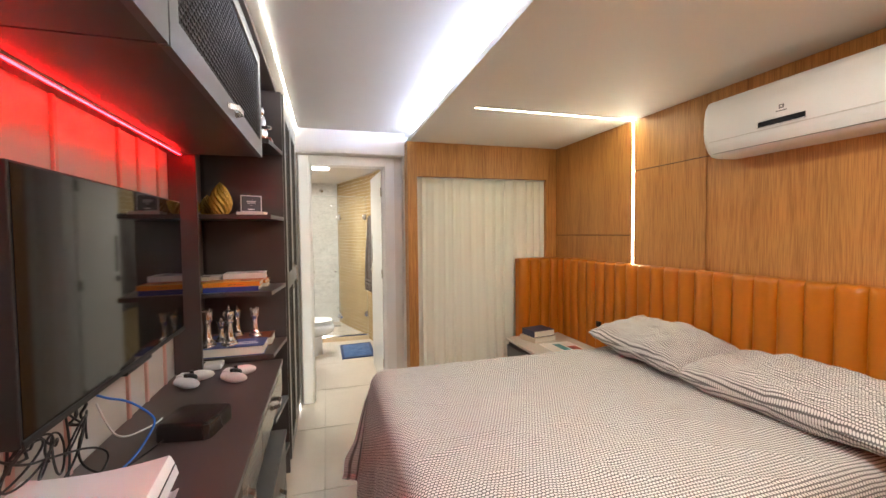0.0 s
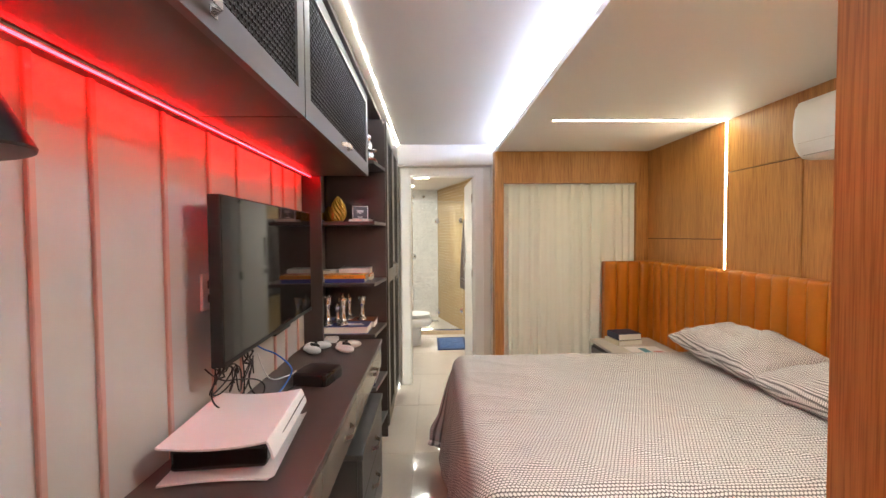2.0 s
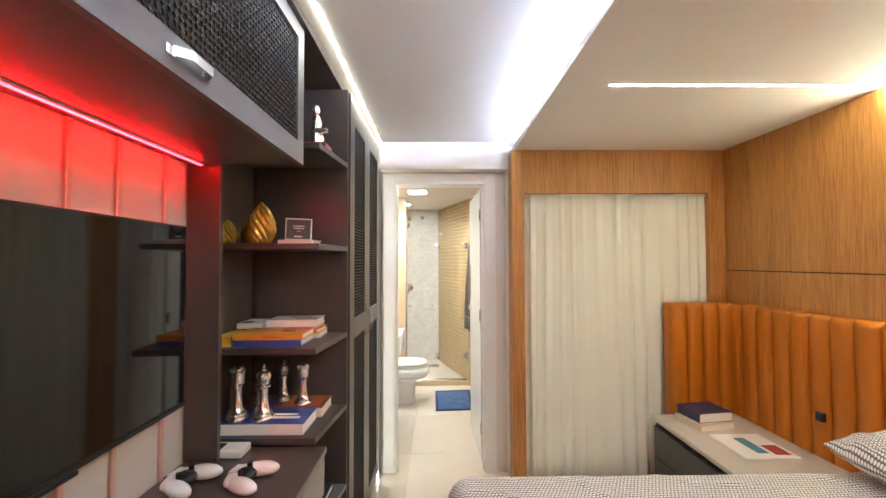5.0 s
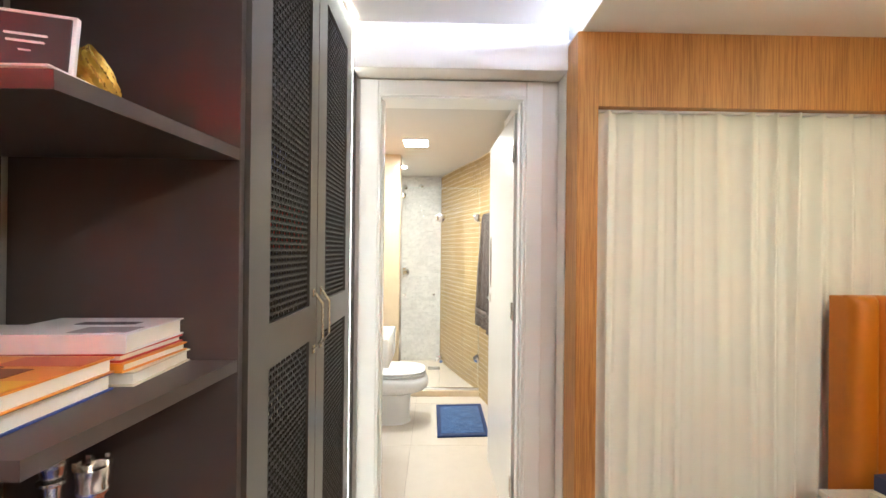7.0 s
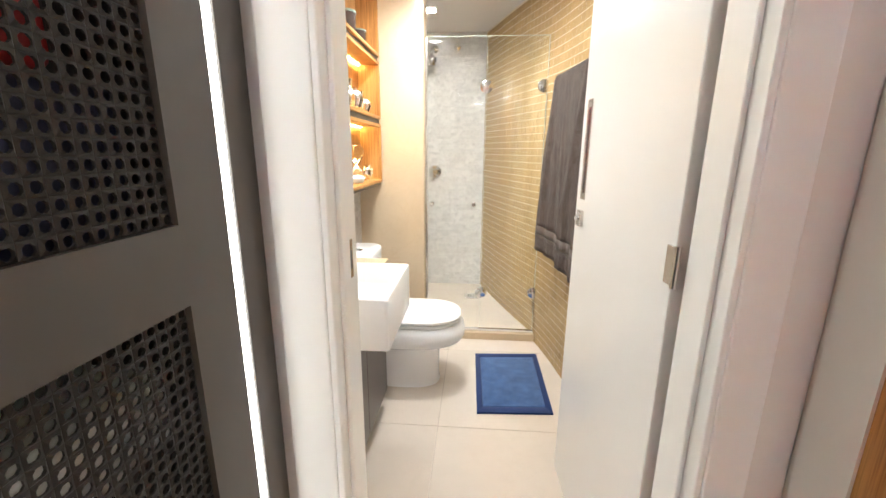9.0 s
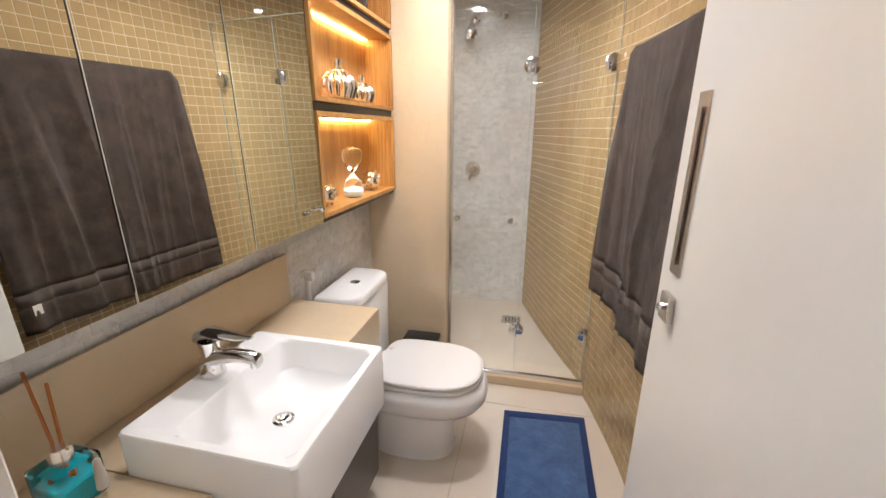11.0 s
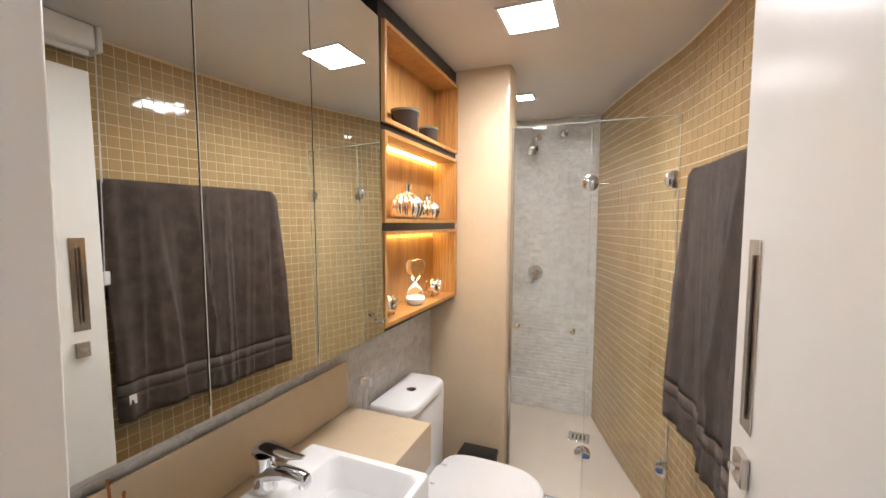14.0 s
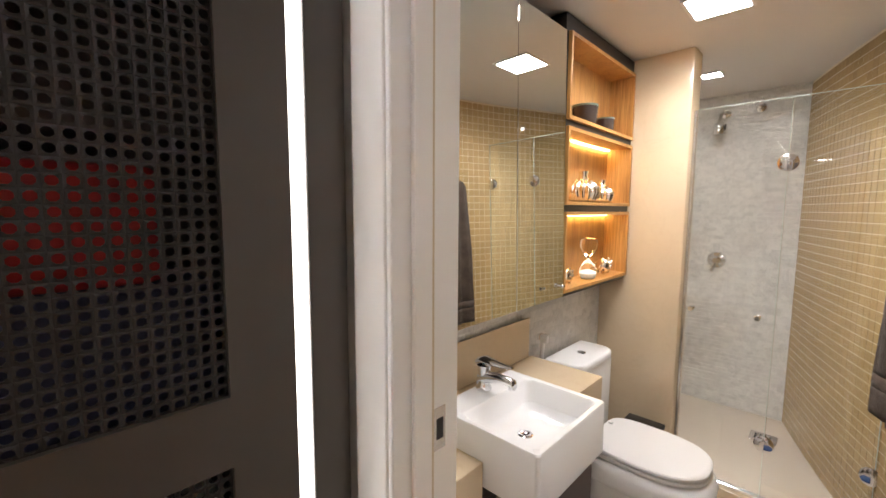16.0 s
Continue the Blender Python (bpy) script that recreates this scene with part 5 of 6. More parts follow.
# ---- desk clutter ----
def console():
    c = thing("game_console", (0.19, 1.69, DESK_Z), "white game console with a black core lying on the desk", "game console")
    R = Matrix.Rotation(radians(5), 3, "Z")
    def plate(zc, flare, up, skirt):
        """A curved plate; skirt lists the steps (outwards, down) of its turned-down long edge."""
        bm = bmesh.new()
        n, m = 18, 10
        g = []
        for i in range(n + 1):
            row = []
            u = i / n
            y = 1.49 + 0.4 * u
            for j in range(m + 1):
                v = j / m
                lift = up * (0.012 * (2 * v - 1) ** 2 + flare * (1 - u) ** 2 * 0.3)
                row.append([bm.verts.new((0.045 + 0.285 * v, y, zc + lift + o)) for o in (0, 0.006)])
            for dx, dz in skirt:
                row.append([bm.verts.new((0.33 + dx - 0.006 * s, y, zc + lift + 0.006 - dz - 0.001 * s)) for s in (1, 0)])
            g.append(row)
        m += len(skirt)
        for i in range(n):
            for j in range(m):
                for s in (0, 1):
                    q = [g[i][j][s], g[i + 1][j][s], g[i + 1][j + 1][s], g[i][j + 1][s]]
                    bm.faces.new(q if s else q[::-1])
        rim = [(g[i][0], g[i + 1][0]) for i in range(n)] + [(g[i + 1][m], g[i][m]) for i in range(n)] + [(g[0][j + 1], g[0][j]) for j in range(m)] + [(g[n][j], g[n][j + 1]) for j in range(m)]
        for a, b in rim:
            bm.faces.new((a[0], a[1], b[1], b[0]))
        bmesh.ops.rotate(bm, verts=bm.verts, cent=(0.19, 1.69, 0), matrix=R)
        bmesh.ops.translate(bm, verts=bm.verts, vec=(-0.03, 0.012, 0))
        return bm
    part("side_plate", plate(DESK_Z + 0.088, 0.02, 1, ((0.003, 0.002), (0.007, 0.009), (0.015, 0.03), (0.02, 0.05))), M["white_plastic"], c, "white curved plate", True)
    part("side_plate", plate(DESK_Z + 0.012, 0.015, -0.6, ((0.012, -0.001), (0.02, -0.006))), M["white_plastic"], c, "white curved plate", True)
    bm = cube(0.06, 0.318, 1.525, 1.875, DESK_Z + 0.019, DESK_Z + 0.087, 0.012, 3)
    bmesh.ops.rotate(bm, verts=bm.verts, cent=(0.19, 1.69, 0), matrix=R)
    bmesh.ops.translate(bm, verts=bm.verts, vec=(-0.03, 0.012, 0))
    part("core", bm, M["black_gloss"], c, "glossy black core")
    bm = cube(0.336, 0.3445, 1.6, 1.885, DESK_Z + 0.081, DESK_Z + 0.084)
    bmesh.ops.rotate(bm, verts=bm.verts, cent=(0.19, 1.69, 0), matrix=R)
    bmesh.ops.translate(bm, verts=bm.verts, vec=(-0.03, 0.012, 0))
    part("disc_slot", bm, M["black"], c)


console()

stb = thing("set_top_box", (0.21, 2.32, DESK_Z), "small glossy black set-top box on the desk", "set-top box")
bm = bmesh.new()
outl = []
for cx, cy, a0 in ((0.30, 2.41, 0), (0.13, 2.41, 90), (0.12, 2.24, 180), (0.29, 2.24, 270)):
    for k in range(5):
        a = radians(a0 + 22.5 * k)
        outl.append((cx + 0.03 * math.cos(a) - (0.01 if cx > 0.2 else -0.01), cy + 0.03 * math.sin(a) - (0.01 if cy > 2.3 else -0.01)))
prism(bm, outl, DESK_Z + 0.004, DESK_Z + 0.056, 0.014)
bmesh.ops.rotate(bm, verts=bm.verts, cent=(0.21, 2.32, 0), matrix=Matrix.Rotation(radians(-9), 3, "Z"))
bmesh.ops.scale(bm, verts=bm.verts, vec=(0.82, 0.86, 1), space=Matrix.Translation((-0.21, -2.32, 0)))
bmesh.ops.translate(bm, verts=bm.verts, vec=(0.026, -0.03, 0))
part("housing", bm, surface("dark_moulded_plastic", (0.018, 0.014, 0.013), 0.28, vary=0.1), stb, "", True)
part("foot_pad", cube(0.16, 0.28, 2.24, 2.34, DESK_Z + 0.0005, DESK_Z + 0.004), M["black"], stb)
part("port", cube(0.298, 0.3125, 2.24, 2.257, DESK_Z + 0.012, DESK_Z + 0.022), M["nickel"], stb)
part("port", cube(0.3, 0.3155, 2.265, 2.282, DESK_Z + 0.012, DESK_Z + 0.022), M["nickel"], stb)


def controller(x, y, rz):
    g = thing("game_controller", (x, y, DESK_Z), "white game controller with black centre lying on the desk", "game controller", "game controllers")
    T = pose(x, y, DESK_Z, 0, 0, rz)
    def blob(cx, cy, cz, sx, sy, sz, rot=0):
        bm = bmesh.new()
        bmesh.ops.create_uvsphere(bm, u_segments=20, v_segments=12, radius=1, matrix=T @ pose(cx, cy, cz, 0, 0, rot) @ Matrix.Diagonal((sx, sy, sz, 1)))
        return bm
    for s in (-1, 1):
        part("grip", blob(0.052 * s, -0.028, 0.024, 0.026, 0.058, 0.023, 16 * s), M["white_plastic"], g, "", True)
        st = part("thumb_stick", rod(bmesh.new(), T @ Vector((0.024 * s, -0.006, 0.035)), T @ Vector((0.024 * s, -0.006, 0.056)), 0.008, 14), M["black"], g)
    part("body", blob(0, 0.012, 0.026, 0.066, 0.034, 0.02), M["white_plastic"], g, "", True)
    part("centre", blob(0, -0.004, 0.029, 0.034, 0.036, 0.0195), M["black"], g, "black centre", True)
    bm = bmesh.new()
    bmesh.ops.create_cube(bm, size=1, matrix=T @ pose(0, 0.022, 0.044) @ Matrix.Diagonal((0.05, 0.026, 0.006, 1)))
    part("touch_pad", bm, M["white_plastic"], g)


controller(0.072, 2.775, 78)
controller(0.25, 2.79, 82)
wb = thing("white_box", (0.09, 2.99, DESK_Z), "small white plastic box with a dark window on the desk", "box")
part("housing", cube(0.02, 0.165, 2.95, 3.03, DESK_Z + 0.0005, DESK_Z + 0.028, 0.006, 3), M["white_plastic"], wb, "", True)
part("window", cube(0.04, 0.085, 2.965, 3.015, DESK_Z + 0.028, DESK_Z + 0.0288), M["black_gloss"], wb)

# wall socket with plugs
so = thing("wall_socket", (LEFT, 1.86, 1.32), "white double wall socket with two black plugs", "socket")
part("plate", cube(LEFT + 0.0005, LEFT + 0.01, 1.825, 1.9, 1.255, 1.385, 0.003), M["white_plastic"], so)
for z in (1.345, 1.295):
    bm = cube(LEFT + 0.01, LEFT + 0.045, 1.852, 1.885, z - 0.016, z + 0.016, 0.006, 2)
    part("plug", bm, M["black"], so, "black plug")

# cables from the set to the desk
for pts in ([(0.04, 1.78, 1.09), (0.035, 1.8, 1.04), (0.05, 1.72, 0.98), (0.06, 1.82, 0.9), (0.07, 1.95, DESK_Z + 0.1), (0.05, 2.02, DESK_Z + 0.16), (0.06, 1.97, DESK_Z + 0.09), (0.09, 2.05, DESK_Z + 0.004), (0.14, 2.15, DESK_Z + 0.004), (0.17, 2.228, DESK_Z + 0.014)],
            [(0.03, 1.98, 1.1), (0.035, 1.99, 1.04), (0.05, 1.97, 0.96), (0.06, 1.93, 0.89), (0.05, 1.87, DESK_Z + 0.005), (0.04, 1.7, DESK_Z + 0.005), (0.03, 1.55, DESK_Z + 0.005)],
            [(0.03, 1.74, 1.08), (0.045, 1.79, 1.02), (0.06, 1.9, 0.99), (0.08, 2.02, 0.95), (0.09, 2.08, 0.89), (0.07, 2.0, DESK_Z + 0.005), (0.03, 1.9, DESK_Z + 0.005)]):
    tagged(tube("cable", pts, 0.0028, M["black"]), "thin black cable hanging from under the television", "cable", "cables")
for y, z in ((1.82, 1.05), (2.03, 1.035)):
    pts = [(0.04 + 0.012 * math.sin(3 * a), y + (0.028 + 0.006 * math.sin(1.3 * a)) * math.cos(a), z + 0.026 * math.sin(a + 0.2)) for a in [i * 0.7 for i in range(26)]]
    tagged(tube("cable", pts, 0.0028, M["black"]), "coiled black cable bundle under the television", "cable", "cables")
for y, z, r, k in ((1.78, 1.02, 0.045, 1.1), (1.98, 0.99, 0.045, 0.9), (1.87, 0.99, 0.04, 0.8)):
    pts = [(0.05 + 0.02 * math.sin(k * a), y + (r + 0.006 * math.sin(0.7 * a * k)) * math.cos(a) + 0.004 * a, z + (r + 0.006 * math.cos(0.6 * a)) * math.sin(a + 0.3 * k)) for a in [i * 0.45 for i in range(36)]]
    tagged(tube("cable", [(0.04, y - 0.02, 1.08)] + pts, 0.0026, M["black"]), "loose loops of black cable hanging behind the desk things", "cable", "cables")
tagged(tube("cable", [(0.03, 2.05, 1.1), (0.05, 2.12, 1.04), (0.08, 2.2, 1.0), (0.13, 2.24, 0.93), (0.14, 2.238, 0.9), (0.12, 2.14, DESK_Z + 0.006), (0.1, 2.03, DESK_Z + 0.006), (0.13, 1.93, DESK_Z + 0.006)], 0.0035, M["cable_blue"]), "bright blue network cable bending down to the desk", "cable", "cables")
tagged(tube("cable", [(0.0, 2.2, 1.0), (0.01, 2.22, 0.93), (0.03, 2.26, DESK_Z + 0.01), (0.08, 2.35, DESK_Z + 0.006), (0.1, 2.37, DESK_Z + 0.012), (0.108, 2.38, DESK_Z + 0.02)], 0.003, M["cable_white"]), "white cable running to the set-top box", "cable", "cables")

# black reading lamp near the entrance
lp = thing("reading_lamp", (0.1, 0.9, 1.63), "black conical reading lamp hanging from the wall cabinets", "lamp")
bm = bmesh.new()
lathe(bm, [(0.082, 0), (0.084, 0.004), (0.03, 0.16), (0.024, 0.19), (0.0, 0.195)], 28)
lathe(bm, [(0.079, 0.001), (0.028, 0.155), (0.0, 0.156)], 28)
bmesh.ops.transform(bm, matrix=pose(0.15, 0.96, 1.625, 3, -6, 0), verts=bm.verts)
part("shade", bm, M["black"], lp, "black metal cone", True)
part("arm", rod(bmesh.new(), (0.13, 0.95, 1.812), (0.08, 0.9, 1.876), 0.008), M["black"], lp)
part("mount", rod(bmesh.new(), (0.08, 0.9, 1.875), (0.08, 0.9, 1.8855), 0.03, 18), M["black"], lp)

# nightstand things
book(2.36, 2.6, 3.86, 4.06, 0.5455, 0.585, C_CREAM, "cream paperback on the nightstand", 12, "x0")
book(2.38, 2.6, 3.88, 4.06, 0.5855, 0.64, C_NAVY, "dark navy hardback lying on a paperback", 8, "x0")
mg = thing("magazine", (2.55, 3.66, 0.5455), "open magazine with coloured pages on the nightstand", "magazine")
part("page_spread", cube(2.40, 2.68, 3.52, 3.80, 0.5455, 0.551), C_WHITE, mg)
part("print", cube(2.5, 2.56, 3.57, 3.75, 0.551, 0.5516), plain("print_teal", (0.05, 0.28, 0.36), 0.4), mg)
part("print", cube(2.58, 2.66, 3.55, 3.66, 0.551, 0.5516), plain("print_red", (0.5, 0.08, 0.05), 0.4), mg)
sk = thing("bedside_socket", (2.785, 3.52, 0.74), "small black socket set into the leather headboard", "socket")
part("plate", cube(2.772, 2.795, 3.5, 3.54, 0.73, 0.775, 0.003), M["black"], sk)

# wardrobe contents, seen through the mesh
for y0, y1, z0, z1, m, lab in ((3.99, 4.235, 1.4105, 1.565, C_RED, "red box on a wardrobe shelf"), (3.5, 3.75, 1.2205, 1.30, M["silver"], "shiny folded pack on a wardrobe shelf"), (3.98, 4.3, 0.9505, 1.06, C_WHITE, "white folded linen on a wardrobe shelf"),
                               (3.5, 3.8, 0.9505, 1.05, C_CREAM, "cream folded linen on a wardrobe shelf"), (3.5, 3.8, 1.6205, 1.7, C_BLUE, "dark blue folded clothes on a wardrobe shelf"), (4.0, 4.3, 1.2205, 1.41, C_NAVY, "navy folded clothes on a wardrobe shelf")):
    tagged(part("folded_cloth", cube(0.16, 0.385, y0, y1, z0, z1, 0.02, 3), m, None, "", True), lab, "storage", "wardrobe contents")

# ---- tap ----
tap = thing("tap", (0.215, 5.14, 0.909), "chrome single-lever basin tap", "tap")
bm = bmesh.new()
lathe(bm, [(0.026, 0), (0.027, 0.006), (0.022, 0.02), (0.019, 0.05), (0.021, 0.075), (0.023, 0.085)], 20, (0.215, 5.14, 0.909))
part("body", bm, M["chrome"], tap, "", True)
def sweep(pts, sizes, seg=12):
    """A flattened round section swept through points, with (half width, half height) sizes."""
    bm = bmesh.new()
    rings = []
    for (p, (w, h)) in zip(pts, sizes):
        rings.append([bm.verts.new((p[0], p[1] + w * math.cos(2 * math.pi * i / seg), p[2] + h * math.sin(2 * math.pi * i / seg))) for i in range(seg)])
    for a, b in zip(rings, rings[1:]):
        for i in range(seg):
            j = (i + 1) % seg
            bm.faces.new((a[i], a[j], b[j], b[i]))
    bm.faces.new(rings[0][::-1])
    bm.faces.new(rings[-1])
    return bm
part("spout", sweep([(0.2, 5.14, 0.942), (0.24, 5.14, 0.958), (0.28, 5.14, 0.966), (0.315, 5.14, 0.967), (0.334, 5.14, 0.963), (0.338, 5.14, 0.955)], [(0.022, 0.026), (0.02, 0.02), (0.018, 0.015), (0.017, 0.013), (0.016, 0.013), (0.013, 0.01)]), M["chrome"], tap, "", True)
part("aerator", rod(bmesh.new(), (0.326, 5.14, 0.943), (0.327, 5.14, 0.956), 0.0105, 16), M["chrome"], tap, "", True)
part("lever", sweep([(0.186, 5.14, 0.99), (0.194, 5.14, 1.004), (0.22, 5.14, 1.013), (0.26, 5.14, 1.011), (0.3, 5.14, 1.01), (0.328, 5.14, 1.013)], [(0.012, 0.008), (0.022, 0.013), (0.023, 0.013), (0.019, 0.008), (0.015, 0.005), (0.007, 0.003)]), M["chrome"], tap, "", True)

# ---- toilet ----
toilet = thing("toilet", (0.4, 6.03, 0), "white ceramic close-coupled toilet with the lid closed", "toilet")
def egg(cx0, cx1, hy, n=36, back=0.5):
    """Outline from the back at cx0 to the rounded front at cx1."""
    pts = []
    for i in range(n):
        a = 2 * math.pi * i / n
        ux, uy = math.cos(a), math.sin(a)
        k = 2.6 if ux > 0 else 4.5
        x = (abs(ux) ** (2 / k)) * (1 if ux > 0 else -1)
        y = (abs(uy) ** (2 / k)) * (1 if uy > 0 else -1)
        y *= 1 if x < 0 else 1 - 0.05 * x
        pts.append(((cx0 + cx1) / 2 + (cx1 - cx0) / 2 * x, 6.03 + hy * y))
    return pts
def loft(stack):
    bm = bmesh.new()
    rings = [[bm.verts.new((x, y, z)) for x, y in outl] for outl, z in stack]
    for a, b in zip(rings, rings[1:]):
        for i in range(len(a)):
            j = (i + 1) % len(a)
            bm.faces.new((a[i], a[j], b[j], b[i]))
    bm.faces.new(rings[0][::-1])
    bm.faces.new(rings[-1])
    return bm
part("bowl", loft([(egg(0.25, 0.612, 0.128), 0.0), (egg(0.25, 0.605, 0.122), 0.02), (egg(0.25, 0.607, 0.122), 0.2), (egg(0.245, 0.62, 0.13), 0.238), (egg(0.23, 0.68, 0.165), 0.258), (egg(0.22, 0.735, 0.196), 0.28), (egg(0.22, 0.756, 0.206), 0.308), (egg(0.22, 0.758, 0.207), 0.335), (egg(0.22, 0.75, 0.203), 0.362), (egg(0.22, 0.735, 0.195), 0.38), (egg(0.22, 0.722, 0.186), 0.388)]), M["ceramic"], toilet, "", True)
part("seat", loft([(egg(0.26, 0.722, 0.183), 0.3915), (egg(0.26, 0.733, 0.191), 0.395), (egg(0.26, 0.733, 0.191), 0.406), (egg(0.262, 0.727, 0.187), 0.4095)]), M["white_plastic"], toilet, "", True)
part("lid", loft([(egg(0.26, 0.722, 0.184), 0.4135), (egg(0.26, 0.732, 0.19), 0.417), (egg(0.26, 0.733, 0.191), 0.427), (egg(0.262, 0.728, 0.187), 0.4325), (egg(0.275, 0.712, 0.173), 0.4348), (egg(0.32, 0.65, 0.12), 0.4335)]), M["white_plastic"], toilet, "", True)
bm = cube(0.05, 0.225, 5.87, 6.25, 0.34, 0.735, 0.02, 3)
for v in bm.verts:
    if v.co.z < 0.6:
        v.co.y = 6.06 + (v.co.y - 6.06) * 0.93
part("tank", bm, M["ceramic"], toilet, "", True)
def tank_ring(grow, n=7):
    """Outline of the cistern lid, straight at the wall and rounded at the front."""
    pts = [(0.042, 5.862 - grow), ]
    for cy, a0 in ((5.932, -90), (6.188, 0)):
        pts += [(0.16 + (0.07 + grow) * math.cos(radians(a0 + 90 * k / n)), cy + (0.07 + grow) * math.sin(radians(a0 + 90 * k / n))) for k in range(n + 1)]
    return pts + [(0.042, 6.258 + grow)]
part("tank_lid", loft([(tank_ring(-0.004), 0.737), (tank_ring(0.004), 0.742), (tank_ring(0.005), 0.762), (tank_ring(0.0), 0.772), (tank_ring(-0.008), 0.7755)]), M["ceramic"], toilet, "", True)
bm = bmesh.new()
lathe(bm, [(0.022, 0), (0.022, 0.004), (0.017, 0.006), (0.0, 0.0065)], 22, (0.135, 6.06, 0.775))
part("flush_button", bm, M["chrome"], toilet, "oval chrome flush button", True)
part("hinge_cap", rod(bmesh.new(), (0.285, 5.96, 0.435), (0.285, 5.96, 0.445), 0.012, 14), M["white_plastic"], toilet)
part("hinge_cap", rod(bmesh.new(), (0.285, 6.1, 0.435), (0.285, 6.1, 0.445), 0.012, 14), M["white_plastic"], toilet)
part("floor_bolt", rod(bmesh.new(), (0.36, 5.912, 0.03), (0.36, 5.925, 0.03), 0.009, 12), M["chrome"], toilet)
bin_ = thing("waste_bin", (0.34, 6.4, 0), "small square black waste bin beside the toilet", "bin")
part("bucket", prism(bmesh.new(), [(0.25, 6.31), (0.43, 6.31), (0.43, 6.49), (0.25, 6.49)], 0.0, 0.3), M["black"], bin_)
part("lid", cube(0.243, 0.437, 6.303, 6.497, 0.3005, 0.33, 0.008, 2), M["black"], bin_, "", True)
hs = thing("bidet_spray", (0.05, 5.8, 0.86), "white and chrome bidet spray in its wall holder", "bidet spray")
part("holder", cube(BATH_LEFT + 0.013, 0.05, 5.785, 5.815, 0.885, 0.915, 0.003), M["chrome"], hs)
part("spray_head", cube(0.045, 0.085, 5.788, 5.812, 0.875, 0.915, 0.008, 2), M["white_plastic"], hs, "", True)
part("spray_handle", rod(bmesh.new(), (0.055, 5.8, 0.79), (0.058, 5.8, 0.88), 0.011, 12), M["white_plastic"], hs)
tube("hose", [(0.055, 5.8, 0.79), (0.05, 5.8, 0.72), (0.05, 5.83, 0.62), (0.06, 5.83, 0.52), (0.04, 5.83, 0.48)], 0.006, M["chrome"], hs)

# ---- shower enclosure ----
GY = 6.587
enc = thing("shower_screen", (0.85, GY, 0.055), "frameless clear glass shower screen with round chrome hinges", "shower screen")
for x0, x1 in ((0.472, 0.853), (0.857, 1.232)):
    g = part("glass_panel", cube(x0, x1, GY - 0.004, GY + 0.004, 0.075, 2.03, 0.0008), M["glass"], enc, "clear glass panel")
    g.visible_shadow = False
    part("polished_edge", cube(x0, x1, GY - 0.0042, GY + 0.0042, 2.0302, 2.0325), M["glass_edge"], g, "pale green polished edge")
    part("polished_edge", cube(x1 + 0.0001, x1 + 0.0018, GY - 0.0042, GY + 0.0042, 0.08, 2.0325), M["glass_edge"], g, "pale green polished edge")
part("sill_channel", cube(0.462, 1.25, GY - 0.014, GY + 0.014, 0.0555, 0.078, 0.003), M["chrome"], enc, "bright aluminium sill channel")
part("wall_channel", cube(0.4605, 0.475, GY - 0.01, GY + 0.01, 0.079, 2.03, 0.001), M["nickel"], enc, "satin aluminium wall channel")
disc = bmesh.new()
lathe(disc, [(0.036, -0.011), (0.04, -0.008), (0.04, 0.008), (0.036, 0.011)], 28)
bmesh.ops.rotate(disc, verts=disc.verts, cent=(0, 0, 0), matrix=Matrix.Rotation(radians(90), 3, "X"))
box(disc, -0.0015, 0.0015, -0.0135, 0.0135, -0.038, 0.038)
disc_mesh = mesh_from("round_hinge", disc, M["chrome"], True)
for x, z in ((0.855, 1.735), (0.855, 0.353), (1.215, 1.74), (1.225, 0.36)):
    piece("round_hinge", disc_mesh, enc, (x, GY, z))
for x in (0.505, 0.79):
    bm = bmesh.new()
    lathe(bm, [(0.006, -0.02), (0.006, 0.0), (0.012, 0.006), (0.014, 0.014), (0.01, 0.02)], 16)
    lathe(bm, [(0.006, -0.021), (0.012, -0.026), (0.012, -0.034), (0.008, -0.038)], 16)
    bmesh.ops.transform(bm, matrix=pose(x, GY - 0.012, 0.985, 90, 0, 0), verts=bm.verts)
    part("knob", bm, M["chrome"], enc, "", True)

sh = thing("wall_shower", (0.41, 7.6, 2.1), "small chrome shower head on a bent arm", "shower")
bm = bmesh.new()
lathe(bm, [(0.028, 0), (0.03, 0.004), (0.014, 0.012)], 20)
bmesh.ops.transform(bm, matrix=pose(0.42, 7.676, 2.2, 90, 0, 0), verts=bm.verts)
part("flange", bm, M["chrome"], sh, "", True)
tube("arm", [(0.42, 7.67, 2.2), (0.412, 7.63, 2.205), (0.402, 7.6, 2.19), (0.398, 7.59, 2.15)], 0.01, M["chrome"], sh)
bm = bmesh.new()
lathe(bm, [(0.034, 0), (0.036, 0.006), (0.033, 0.05), (0.028, 0.075), (0.014, 0.09), (0.012, 0.1)], 22, (0.396, 7.585, 2.05))
part("head", bm, M["chrome"], sh, "", True)
part("side_lever", cube(0.43, 0.438, 7.575, 7.595, 2.075, 2.12, 0.003), M["black"], sh)
mx = thing("shower_mixer", (0.422, 7.68, 1.146), "chrome round shower valve with a lever", "valve")
bm = bmesh.new()
lathe(bm, [(0.058, 0), (0.06, 0.004), (0.055, 0.014), (0.03, 0.02), (0.028, 0.045), (0.018, 0.055)], 28)
bmesh.ops.transform(bm, matrix=pose(0.422, 7.676, 1.146, 90, 0, 0), verts=bm.verts)
part("rosette", bm, M["chrome"], mx, "", True)
bm = cube(0.41, 0.428, 7.622, 7.634, 1.06, 1.15, 0.005, 2)
